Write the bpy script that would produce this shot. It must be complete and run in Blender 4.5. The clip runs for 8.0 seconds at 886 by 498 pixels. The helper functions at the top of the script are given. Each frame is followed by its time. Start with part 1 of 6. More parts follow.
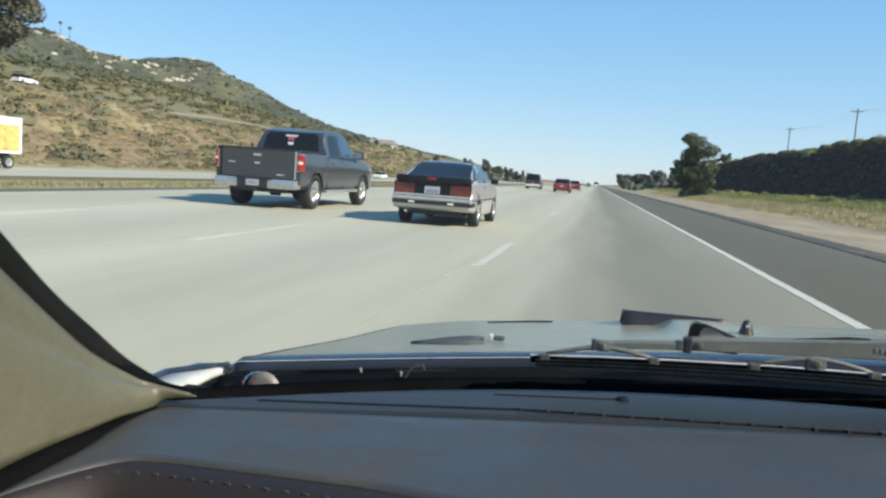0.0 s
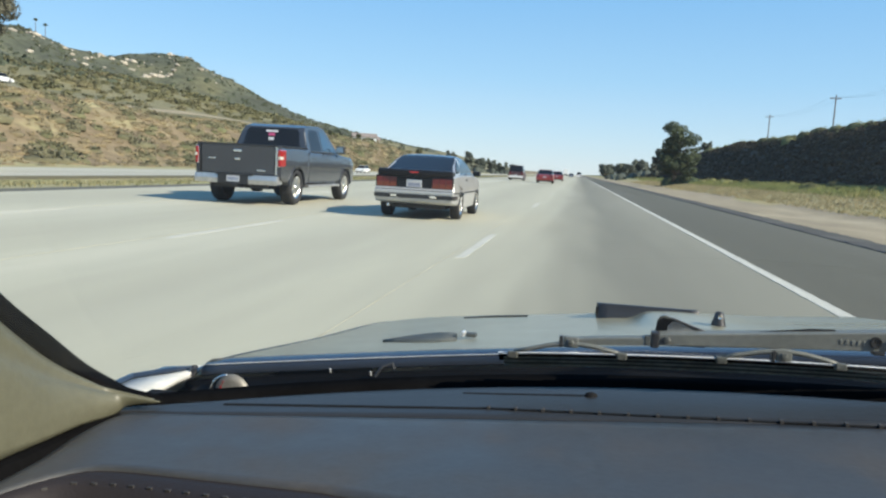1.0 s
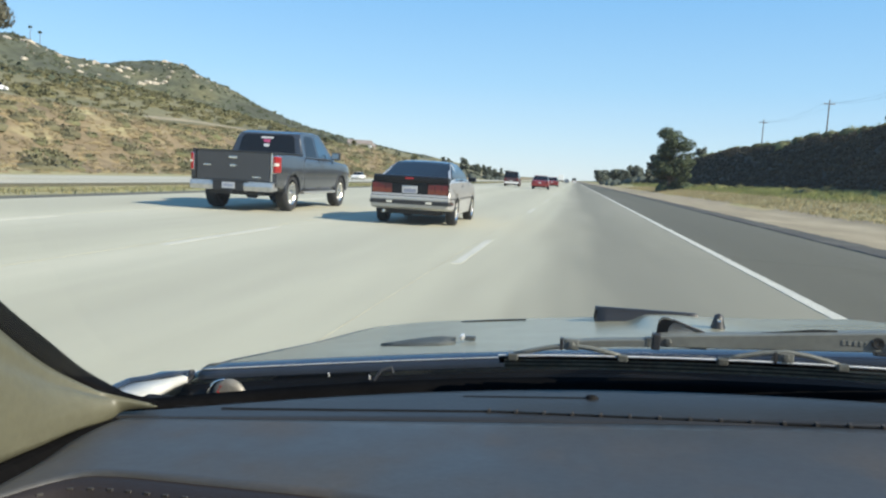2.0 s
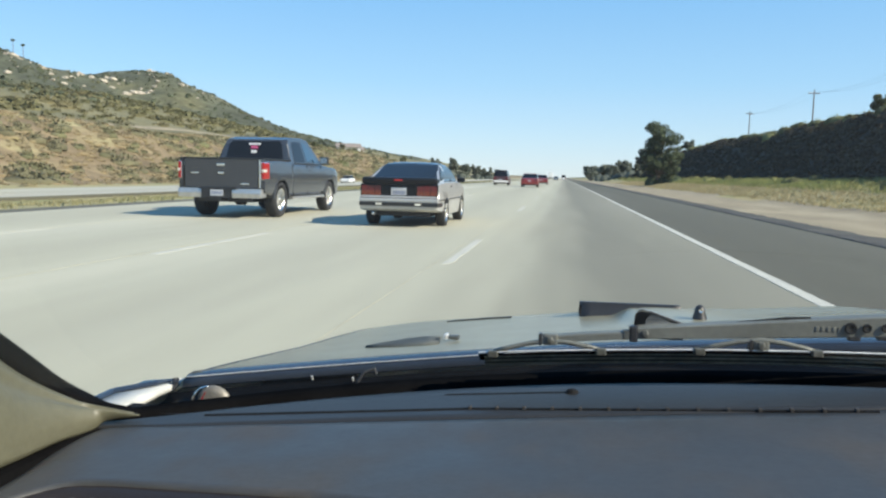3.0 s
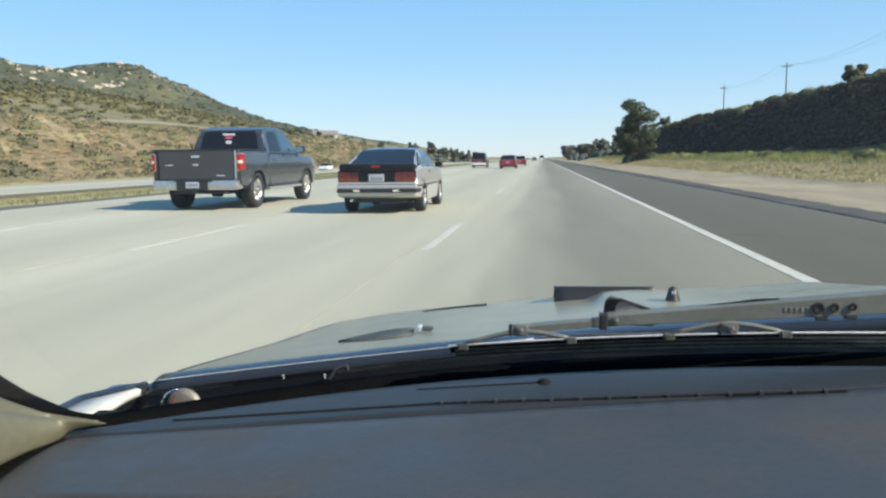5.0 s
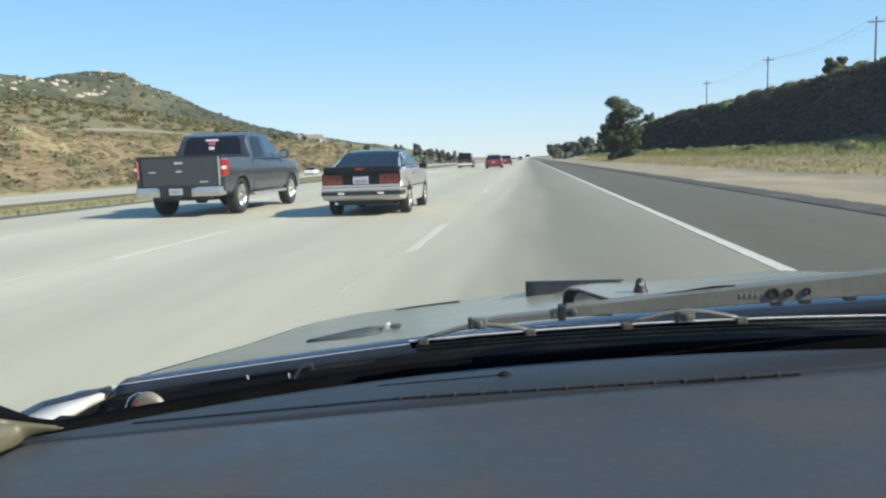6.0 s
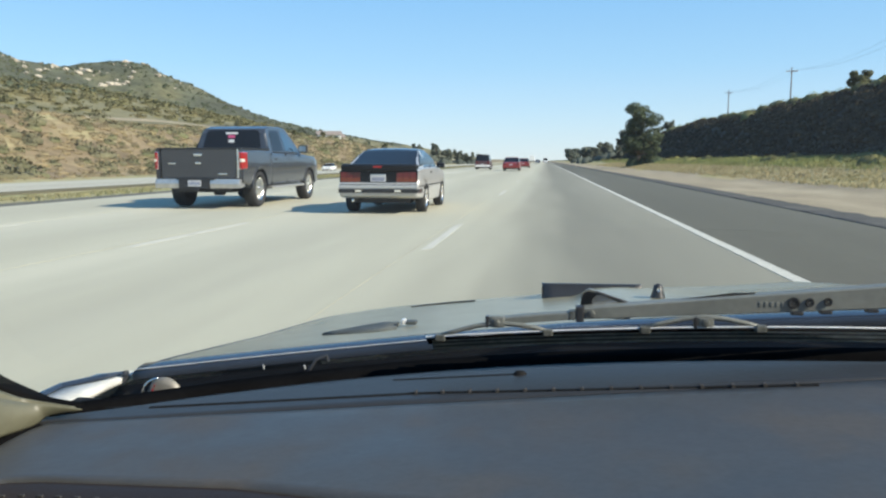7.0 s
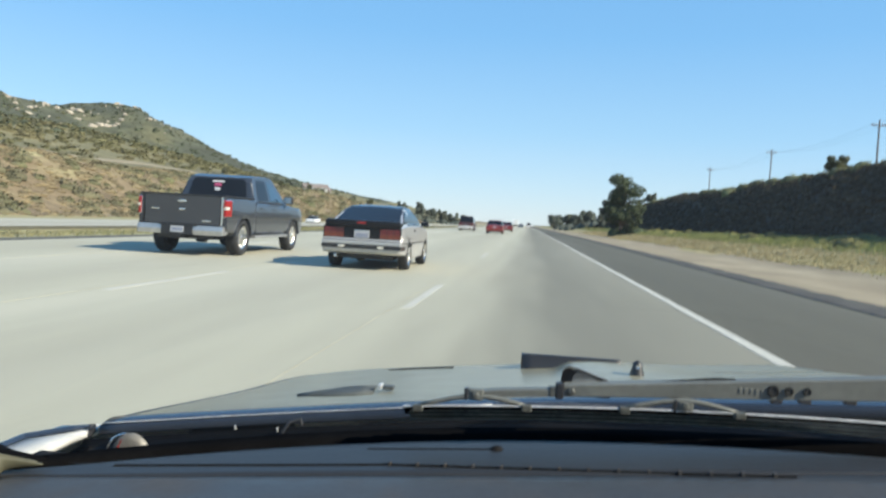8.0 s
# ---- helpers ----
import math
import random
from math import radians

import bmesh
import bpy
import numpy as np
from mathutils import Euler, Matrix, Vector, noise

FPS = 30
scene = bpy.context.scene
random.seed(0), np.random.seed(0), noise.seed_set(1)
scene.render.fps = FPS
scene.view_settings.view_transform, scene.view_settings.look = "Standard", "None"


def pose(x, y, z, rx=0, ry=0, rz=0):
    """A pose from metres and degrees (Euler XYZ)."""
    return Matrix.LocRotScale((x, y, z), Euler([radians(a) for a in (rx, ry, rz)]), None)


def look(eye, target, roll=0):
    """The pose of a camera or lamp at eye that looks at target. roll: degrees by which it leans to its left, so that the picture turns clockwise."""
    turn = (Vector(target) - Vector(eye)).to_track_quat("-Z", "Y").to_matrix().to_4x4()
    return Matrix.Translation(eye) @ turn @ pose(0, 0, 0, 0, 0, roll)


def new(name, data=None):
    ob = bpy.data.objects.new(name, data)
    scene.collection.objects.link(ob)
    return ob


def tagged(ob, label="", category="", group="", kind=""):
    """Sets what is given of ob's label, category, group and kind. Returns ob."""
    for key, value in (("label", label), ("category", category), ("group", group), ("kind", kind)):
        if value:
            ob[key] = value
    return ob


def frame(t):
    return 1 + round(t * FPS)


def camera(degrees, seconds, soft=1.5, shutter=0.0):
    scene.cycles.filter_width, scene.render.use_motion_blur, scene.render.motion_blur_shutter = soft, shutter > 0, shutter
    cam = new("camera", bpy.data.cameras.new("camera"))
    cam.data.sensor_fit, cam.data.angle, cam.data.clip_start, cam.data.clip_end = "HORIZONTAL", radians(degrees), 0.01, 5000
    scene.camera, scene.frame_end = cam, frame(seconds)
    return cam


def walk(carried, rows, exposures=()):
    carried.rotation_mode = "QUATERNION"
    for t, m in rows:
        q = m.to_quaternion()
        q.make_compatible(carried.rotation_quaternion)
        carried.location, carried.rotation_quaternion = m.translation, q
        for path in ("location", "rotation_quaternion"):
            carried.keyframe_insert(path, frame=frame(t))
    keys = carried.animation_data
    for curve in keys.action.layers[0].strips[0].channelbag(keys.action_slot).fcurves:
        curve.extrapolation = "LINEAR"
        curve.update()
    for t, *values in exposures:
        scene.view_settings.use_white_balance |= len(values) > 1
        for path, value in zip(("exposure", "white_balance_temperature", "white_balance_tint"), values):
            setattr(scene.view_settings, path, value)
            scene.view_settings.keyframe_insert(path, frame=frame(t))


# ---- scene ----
# Seen from a car on a freeway. x = 0 is the lane line, y runs ahead along the road, z = 0 is the pavement.
cam = camera(60.7, 8.0, soft=2.3, shutter=0.5)
PATH = [
    (0.0, 1.312, -0.025, 1.064, 11.45, -5.70, -4.13),
    (0.5, 1.339, -0.011, 1.072, 10.33, -5.97, -2.61),
    (1.0, 1.337, -0.008, 1.073, 10.18, -6.17, -3.22),
    (1.2, 1.336, -0.008, 1.065, 10.02, -5.90, -3.08),
    (2.3, 1.330, -0.001, 1.066, 9.73, -5.68, -3.15),
    (2.5, 1.331, -0.008, 1.065, 9.87, -6.02, -3.78),
    (3.0, 1.354, -0.007, 1.066, 9.04, -5.59, -1.27),
    (3.5, 1.328, -0.012, 1.061, 9.49, -5.59, -4.04),
    (4.0, 1.331, -0.007, 1.064, 8.44, -5.28, -3.50),
    (4.5, 1.344, 0.008, 1.066, 7.66, -6.89, -2.23),
    (4.7, 1.358, 0.012, 1.070, 7.51, -7.02, 0.79),
    (5.8, 1.407, 0.009, 1.092, 6.95, -5.73, -0.25),
    (6.0, 1.418, 0.015, 1.068, 6.37, -6.72, 1.92),
    (6.5, 1.416, 0.016, 1.065, 8.05, -6.46, 0.57),
    (7.0, 1.410, 0.011, 1.063, 7.69, -6.66, -0.02),
    (7.5, 1.417, 0.015, 1.067, 7.66, -5.57, -0.36),
    (8.0, 1.404, 0.013, 1.077, 6.49, -2.15, -3.28),
]
walk(cam, [(t, pose(x, y, z, 90 + pitch, roll, yaw)) for t, x, y, z, yaw, pitch, roll in PATH],
     exposures=[(0.0, 0.63), (1.0, 0.66), (2.3, 0.72), (8.0, 0.72)])

# ---- light: a clear afternoon, the sun to the right and a little behind ----
TO_SUN = Vector((0.80, -0.28, 0.55)).normalized()
world = bpy.data.worlds.new("sky")
scene.world = world
world.use_nodes = True
wn = world.node_tree.nodes
sky = wn.new("ShaderNodeTexSky")
sky.sky_type = "NISHITA"
sky.sun_disc = False
sky.sun_elevation = math.asin(TO_SUN.z)
sky.sun_rotation = math.atan2(TO_SUN.x, TO_SUN.y)
sky.air_density, sky.dust_density, sky.ozone_density = 1.0, 0.05, 3.0
wn["Background"].inputs["Strength"].default_value = 1.0
wl = world.node_tree.links
dim = wn.new("ShaderNodeMix")
dim.data_type, dim.blend_type = "RGBA", "MULTIPLY"
dim.inputs["Factor"].default_value = 1.0
dim.inputs["B"].default_value = (0.097, 0.112, 0.128, 1)
wl.new(sky.outputs["Color"], dim.inputs["A"])
# a light haze evens the sky out, from pale at the horizon to blue overhead
way, sep, haze, both = (wn.new("ShaderNode" + k) for k in ("TexCoord", "SeparateXYZ", "ValToRGB", "Mix"))
els = haze.color_ramp.elements
for i, (z, c) in enumerate(((0.0, (0.425, 0.50, 0.575)), (1.0, (0.06, 0.20, 0.45)), (0.05, (0.355, 0.48, 0.59)), (0.12, (0.248, 0.43, 0.60)), (0.24, (0.148, 0.352, 0.595)), (0.5, (0.085, 0.265, 0.53)))):
    e = els[i] if i < 2 else els.new(z)
    e.position, e.color = z, (*c, 1)
wl.new(way.outputs["Generated"], sep.inputs[0])
wl.new(sep.outputs["Z"], haze.inputs["Fac"])
both.data_type = "RGBA"
both.inputs["Factor"].default_value = 0.78
wl.new(dim.outputs["Result"], both.inputs["A"])
wl.new(haze.outputs["Color"], both.inputs["B"])
wl.new(both.outputs["Result"], wn["Background"].inputs["Color"])
sun = new("sun", bpy.data.lights.new("sun", "SUN"))
sun.data.energy, sun.data.angle, sun.data.color = 5.0, radians(0.5), (1.0, 0.92, 0.78)
sun.matrix_world = look(TO_SUN * 200, (0, 0, 0))

# ---- materials ----


def mat(name, base, rough=0.6, metal=0.0, var=0.2, scale=6.0, bump=0.0, coat=0.0, second=None, amount=0.5, fine=8.0,
        spec=0.5, stretch=(1, 1, 1), emit=0.0, random_tint=0.0, leafy=0.0, rough_var=0.0):
    """A principled surface with variation at two scales; second: a colour for large patches."""
    m = bpy.data.materials.new(name)
    m.use_nodes = True
    n, l = m.node_tree.nodes, m.node_tree.links
    b = n["Principled BSDF"]
    b.inputs["Roughness"].default_value, b.inputs["Metallic"].default_value = rough, metal
    b.inputs["Coat Weight"].default_value, b.inputs["Coat Roughness"].default_value = coat, 0.05
    b.inputs["Specular IOR Level"].default_value = spec
    tc, mp = n.new("ShaderNodeTexCoord"), n.new("ShaderNodeMapping")
    mp.inputs["Scale"].default_value = stretch
    l.new(tc.outputs["Object"], mp.inputs["Vector"])
    big, small = n.new("ShaderNodeTexNoise"), n.new("ShaderNodeTexNoise")
    for node, s, d in ((big, scale, 3), (small, scale * fine, 4)):
        node.inputs["Scale"].default_value, node.inputs["Detail"].default_value = s, d
        l.new(mp.outputs["Vector"], node.inputs["Vector"])
    ramp = n.new("ShaderNodeValToRGB")
    two = second or [min(1, c * (1 + var)) for c in base]
    ramp.color_ramp.elements[0].color = (*[c * (1 - var) for c in base], 1)
    ramp.color_ramp.elements[1].color = (*two, 1)
    e = ramp.color_ramp.elements.new(0.5)
    e.color = (*base, 1)
    ramp.color_ramp.elements[0].position, ramp.color_ramp.elements[2].position = 0.28, 0.5 + 0.4 * amount
    l.new(big.outputs["Fac"], ramp.inputs["Fac"])
    mul, rng = n.new("ShaderNodeMix"), n.new("ShaderNodeMapRange")
    mul.data_type, mul.blend_type = "RGBA", "MULTIPLY"
    mul.inputs["Factor"].default_value = 1.0
    rng.inputs["From Min"].default_value, rng.inputs["From Max"].default_value = 0.25, 0.75
    rng.inputs["To Min"].default_value, rng.inputs["To Max"].default_value = 1 - var, 1 + var * 0.6
    l.new(small.outputs["Fac"], rng.inputs["Value"])
    l.new(ramp.outputs["Color"], mul.inputs["A"])
    l.new(rng.outputs["Result"], mul.inputs["B"])
    out = mul.outputs["Result"]
    if random_tint:
        geo, hsv, rr = n.new("ShaderNodeNewGeometry"), n.new("ShaderNodeHueSaturation"), n.new("ShaderNodeMapRange")
        rr.inputs["To Min"].default_value, rr.inputs["To Max"].default_value = 1 - random_tint, 1 + random_tint
        l.new(geo.outputs["Random Per Island"], rr.inputs["Value"])
        l.new(rr.outputs["Result"], hsv.inputs["Value"])
        l.new(out, hsv.inputs["Color"])
        out = hsv.outputs["Color"]
    l.new(out, b.inputs["Base Color"])
    if emit:
        l.new(out, b.inputs["Emission Color"])
        b.inputs["Emission Strength"].default_value = emit
    if leafy:
        back, blend = n.new("ShaderNodeBsdfTranslucent"), n.new("ShaderNodeMixShader")
        blend.inputs["Fac"].default_value = leafy
        l.new(out, back.inputs["Color"])
        l.new(b.outputs["BSDF"], blend.inputs[1])
        l.new(back.outputs["BSDF"], blend.inputs[2])
        l.new(blend.outputs["Shader"], n["Material Output"].inputs["Surface"])
    if rough_var:
        rv = n.new("ShaderNodeMapRange")
        rv.inputs["From Min"].default_value, rv.inputs["From Max"].default_value = 0.3, 0.7
        rv.inputs["To Min"].default_value, rv.inputs["To Max"].default_value = rough - rough_var, rough + rough_var
        l.new(big.outputs["Fac"], rv.inputs["Value"])
        l.new(rv.outputs["Result"], b.inputs["Roughness"])
    if bump:
        bm_ = n.new("ShaderNodeBump")
        bm_.inputs["Strength"].default_value, bm_.inputs["Distance"].default_value = bump, 0.02
        l.new(small.outputs["Fac"], bm_.inputs["Height"])
        l.new(bm_.outputs["Normal"], b.inputs["Normal"])
    return m


def glass_pane(name, tint=(1, 1, 1), gloss=0.9, glare_veil=0.005):
    """A thin clear pane: lets light straight through, mirrors a little at a slant, and adds a faint veil in place of
    glare and haze.
    """
    m = bpy.data.materials.new(name)
    m.use_nodes = True
    n, l = m.node_tree.nodes, m.node_tree.links
    n.clear()
    out, mix, tr, gl, fr = (n.new("ShaderNode" + k) for k in ("OutputMaterial", "MixShader", "BsdfTransparent", "BsdfGlossy", "LayerWeight"))
    tr.inputs["Color"].default_value = (*tint, 1)
    gl.inputs["Roughness"].default_value = 0.02
    gl.inputs["Color"].default_value = (gloss, gloss, gloss, 1)
    steep, some = n.new("ShaderNodeMath"), n.new("ShaderNodeMath")
    steep.operation, some.operation = "POWER", "MULTIPLY_ADD"
    steep.inputs[1].default_value, some.inputs[1].default_value, some.inputs[2].default_value = 5.0, 0.6, 0.012
    l.new(fr.outputs["Facing"], steep.inputs[0])
    l.new(steep.outputs[0], some.inputs[0])
    l.new(some.outputs[0], mix.inputs["Fac"])
    l.new(tr.outputs["BSDF"], mix.inputs[1])
    l.new(gl.outputs["BSDF"], mix.inputs[2])
    # pale translucent veil, added to lift dark tones as glare would
    film, thin, veil_noise, veil = (n.new("ShaderNode" + k) for k in ("BsdfTranslucent", "MixShader", "TexNoise", "MapRange"))
    film.inputs["Color"].default_value = (0.85, 0.86, 0.82, 1)
    veil_noise.inputs["Scale"].default_value, veil_noise.inputs["Detail"].default_value = 5.0, 4
    veil.inputs["To Min"].default_value, veil.inputs["To Max"].default_value = glare_veil * 0.6, glare_veil * 1.4
    l.new(veil_noise.outputs["Fac"], veil.inputs["Value"])
    l.new(veil.outputs["Result"], thin.inputs["Fac"])
    l.new(mix.outputs["Shader"], thin.inputs[1])
    l.new(film.outputs["BSDF"], thin.inputs[2])
    l.new(thin.outputs["Shader"], out.inputs["Surface"])
    return m


CONCRETE = mat("concrete", (0.415, 0.395, 0.290), 0.85, var=0.075, scale=0.26, fine=9, bump=0.12, second=(0.455, 0.435, 0.328), stretch=(1.3, 0.10, 1))


def lane_wear(m, stops, x0, x1):
    """Tyre and oil wear along the lanes: stops of (x, factor) between x0 and x1, with an uneven edge."""
    n, l = m.node_tree.nodes, m.node_tree.links
    b = n["Principled BSDF"]
    link = b.inputs["Base Color"].links[0]
    src = link.from_socket
    tc, sep, wob, add, rng, ramp, mul = (n.new("ShaderNode" + k) for k in ("TexCoord", "SeparateXYZ", "TexNoise", "Math", "MapRange", "ValToRGB", "Mix"))
    mp = n.new("ShaderNodeMapping")
    mp.inputs["Scale"].default_value = (1, 0.12, 1)
    l.new(tc.outputs["Object"], sep.inputs[0])
    l.new(tc.outputs["Object"], mp.inputs["Vector"])
    l.new(mp.outputs["Vector"], wob.inputs["Vector"])
    wob.inputs["Scale"].default_value, wob.inputs["Detail"].default_value = 1.3, 5
    add.operation = "MULTIPLY_ADD"
    add.inputs[1].default_value = 0.9
    l.new(wob.outputs["Fac"], add.inputs[0])
    l.new(sep.outputs["X"], add.inputs[2])
    rng.inputs["From Min"].default_value, rng.inputs["From Max"].default_value = x0 + 0.45, x1 + 0.45
    l.new(add.outputs[0], rng.inputs["Value"])
    l.new(rng.outputs["Result"], ramp.inputs["Fac"])
    ramp.color_ramp.interpolation = "EASE"
    els = ramp.color_ramp.elements
    for i, (x, f) in enumerate(stops):
        e = els[i] if i < 2 else els.new(1.0)
        e.position, e.color = (x - x0) / (x1 - x0), (f, f, f * 1.01, 1)
    mul.data_type, mul.blend_type = "RGBA", "MULTIPLY"
    mul.inputs["Factor"].default_value = 1.0
    l.new(src, mul.inputs["A"])
    l.new(ramp.outputs["Color"], mul.inputs["B"])
    l.new(mul.outputs["Result"], b.inputs["Base Color"])


lane_wear(CONCRETE, [(-11.05, 0.95), (-9.1, 0.92), (-7.3, 1.02), (-5.5, 0.91), (-3.7, 1.03), (-1.9, 0.88), (-0.2, 1.0), (0.6, 0.88), (1.3, 0.63), (2.0, 0.45), (3.8, 0.54)], -11.05, 3.86)
CONCRETE_FAR = mat("concrete_far", (0.39, 0.37, 0.29), 0.85, var=0.10, scale=0.2, fine=30, stretch=(1.5, 0.08, 1))
ASPHALT = mat("asphalt", (0.090, 0.085, 0.058), 0.9, var=0.14, scale=0.35, fine=60, bump=0.3, second=(0.104, 0.099, 0.074), stretch=(1.5, 0.08, 1))
ASPHALT_DARK = mat("asphalt_dark", (0.060, 0.056, 0.046), 0.9, var=0.3, scale=0.8, fine=40, bump=0.4, second=(0.095, 0.088, 0.07))
PAINT_WHITE = mat("road_paint", (0.51, 0.495, 0.415), 0.75, var=0.16, scale=1.6, fine=10, second=(0.45, 0.44, 0.38))
SEALANT = mat("joint_sealant", (0.375, 0.357, 0.265), 0.8, var=0.25, scale=2)
GRAVEL = mat("gravel_verge", (0.283, 0.232, 0.146), 0.95, var=0.26, scale=0.5, fine=40, bump=0.5, second=(0.36, 0.305, 0.20), stretch=(1, 0.35, 1))
GRASS_DRY = mat("dry_grass", (0.345, 0.285, 0.125), 0.95, var=0.25, scale=0.35, fine=25, bump=0.4, second=(0.26, 0.25, 0.09), stretch=(1, 0.3, 1))
GRASS_MEDIAN = mat("median_grass", (0.33, 0.29, 0.135), 0.95, var=0.2, scale=0.3, fine=20, bump=0.4, second=(0.27, 0.265, 0.11), stretch=(1, 0.25, 1))
GRASS_GREEN = mat("green_grass", (0.235, 0.245, 0.085), 0.95, var=0.25, scale=0.35, fine=25, bump=0.4, second=(0.30, 0.275, 0.11), stretch=(1, 0.3, 1))
DIRT_BANK = mat("dirt_bank", (0.212, 0.158, 0.086), 0.95, var=0.32, scale=0.11, fine=7, bump=0.5, second=(0.29, 0.250, 0.125), amount=0.4, stretch=(1, 0.55, 1.6))
CREST_GRASS = mat("crest_grass", (0.340, 0.290, 0.145), 0.95, var=0.28, scale=0.08, fine=14, bump=0.4, second=(0.24, 0.225, 0.10))
TERRACE = mat("terrace_scrub", (0.150, 0.138, 0.064), 0.95, var=0.34, scale=0.04, fine=12, bump=0.5, second=(0.205, 0.178, 0.084))
CHAPARRAL = mat("chaparral", (0.078, 0.084, 0.050), 0.95, var=0.42, scale=0.016, fine=9, bump=0.6, second=(0.130, 0.122, 0.060), amount=0.5)
# ivy of the right bank, darkened in colour for the shade on it
IVY_SHADE = mat("bank_ivy_shade", (0.050, 0.042, 0.025), 0.95, var=0.3, scale=0.25, fine=10, bump=0.5, second=(0.050, 0.042, 0.020))
LEAF_DARK = mat("leaf_dark", (0.064, 0.086, 0.038), 0.8, var=0.3, scale=0.6, random_tint=0.4, leafy=0.3)
LEAF_OLIVE = mat("leaf_olive", (0.120, 0.125, 0.055), 0.8, var=0.3, scale=0.6, random_tint=0.35, leafy=0.3)
TERRACE_BRUSH = mat("terrace_brush", (0.158, 0.150, 0.070), 0.9, var=0.2, scale=0.04, random_tint=0.15, second=(0.168, 0.148, 0.073), leafy=0.25)
BRUSH = mat("slope_brush", (0.172, 0.160, 0.088), 0.9, var=0.25, scale=0.12, random_tint=0.2, second=(0.138, 0.148, 0.062), leafy=0.2)
# bank leaves carry the shade as a darker brown
LEAF_BANK_SHADE = mat("leaf_bank_shade", (0.058, 0.050, 0.031), 0.85, var=0.3, scale=0.6, random_tint=0.3, leafy=0.25)
# crest leaves carry the sunlight as a paler, more translucent colour
LEAF_CREST_LIT = mat("leaf_crest_lit", (0.235, 0.245, 0.115), 0.85, var=0.3, scale=0.6, random_tint=0.3, leafy=0.6)
LEAF_GREY = mat("leaf_grey", (0.12, 0.115, 0.075), 0.8, var=0.3, scale=0.6, random_tint=0.4, leafy=0.3)
# distance haze is put into this leaf colour, paler and bluer than LEAF_DARK
LEAF_HAZED = mat("leaf_hazed", (0.125, 0.142, 0.108), 0.85, var=0.25, scale=0.3, random_tint=0.3, leafy=0.3)
LEAF_GREEN = mat("leaf_green", (0.185, 0.18, 0.062), 0.8, var=0.3, scale=0.6, random_tint=0.35, leafy=0.35)
BUSH_FAR = mat("bush_far", (0.078, 0.094, 0.055), 0.9, var=0.3, scale=0.03, random_tint=0.25, second=(0.10, 0.096, 0.048), leafy=0.2)
BUSH_TAN = mat("bush_tan", (0.208, 0.170, 0.096), 0.9, var=0.25, scale=0.3, random_tint=0.15, leafy=0.2)
STRAW = mat("straw", (0.275, 0.215, 0.118), 0.9, var=0.2, scale=0.3, random_tint=0.15, second=(0.25, 0.22, 0.105), leafy=0.2)
GRASS_BLADE = mat("grass_blade", (0.40, 0.335, 0.185), 0.8, var=0.2, scale=0.12, random_tint=0.2, second=(0.33, 0.30, 0.14), leafy=0.4)
MEDIAN_BLADE = mat("median_blade", (0.315, 0.285, 0.150), 0.8, var=0.2, scale=0.12, random_tint=0.15, second=(0.25, 0.26, 0.115), leafy=0.4)
GREEN_BLADE = mat("green_blade", (0.25, 0.27, 0.095), 0.8, var=0.25, scale=0.12, random_tint=0.25, second=(0.33, 0.30, 0.12), leafy=0.45)
BARK = mat("bark", (0.13, 0.10, 0.075), 0.9, var=0.3, scale=3, bump=0.6)
GRANITE = mat("granite", (0.42, 0.37, 0.29), 0.85, var=0.2, scale=0.6, bump=0.4)
SILVER = mat("silver_paint", (0.47, 0.465, 0.45), 0.34, 0.4, var=0.04, scale=3, coat=0.5)
# the silver hood's rear fold is given a near-black navy
HOOD_FOLD = mat("hood_fold_navy", (0.019, 0.024, 0.034), 0.3, 0.0, var=0.15, scale=5, spec=0.4)
# beige of the mirrored road is put into the hood's paint colour
HOOD_ROAD_TINT = mat("hood_road_tint", (0.300, 0.286, 0.204), 0.26, 0.14, var=0.10, scale=1.4, fine=12, spec=0.16)
# blue of the reflected sky is put into this colour
HOOD_SKY_BLUE = mat("hood_sky_blue", (0.024, 0.035, 0.056), 0.18, 0.0, var=0.1, scale=4, spec=0.42, coat=0.12)
# silver roof, coloured blue-grey in place of the sky it mirrors
ROOF_SKY_TINT = mat("roof_sky_tint", (0.10, 0.115, 0.15), 0.25, 0.5, var=0.05, scale=3, coat=0.5)
BUMPER_STEEL = mat("bumper_steel", (0.52, 0.51, 0.49), 0.36, 0.75, var=0.14, scale=6)
DISC_BEIGE = mat("disc_beige", (0.19, 0.175, 0.145), 0.5, 0.2, var=0.2, scale=30)
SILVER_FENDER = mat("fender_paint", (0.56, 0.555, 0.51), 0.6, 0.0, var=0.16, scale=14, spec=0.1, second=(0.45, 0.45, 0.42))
RIB_GREY = mat("rib_grey", (0.075, 0.08, 0.073), 0.7, var=0.3, scale=12, spec=0.2)
RIB_LIGHT = mat("rib_light", (0.26, 0.275, 0.24), 0.6, var=0.3, scale=12, spec=0.3)
DARK_GREY_PAINT = mat("graphite_paint", (0.054, 0.059, 0.068), 0.26, 0.35, var=0.05, scale=3, coat=0.5)
BLACK_TRIM = mat("black_trim", (0.016, 0.016, 0.017), 0.45, var=0.2, scale=5)
BLACK_GLOSS = mat("black_gloss", (0.0045, 0.0047, 0.0055), 0.3, var=0.2, scale=5, spec=0.05)
BLACK_PANEL = mat("black_panel", (0.008, 0.0085, 0.010), 0.35, var=0.2, scale=5, spec=0.2)
RUBBER = mat("tyre_rubber", (0.02, 0.02, 0.02), 0.85, var=0.3, scale=8, bump=0.2)
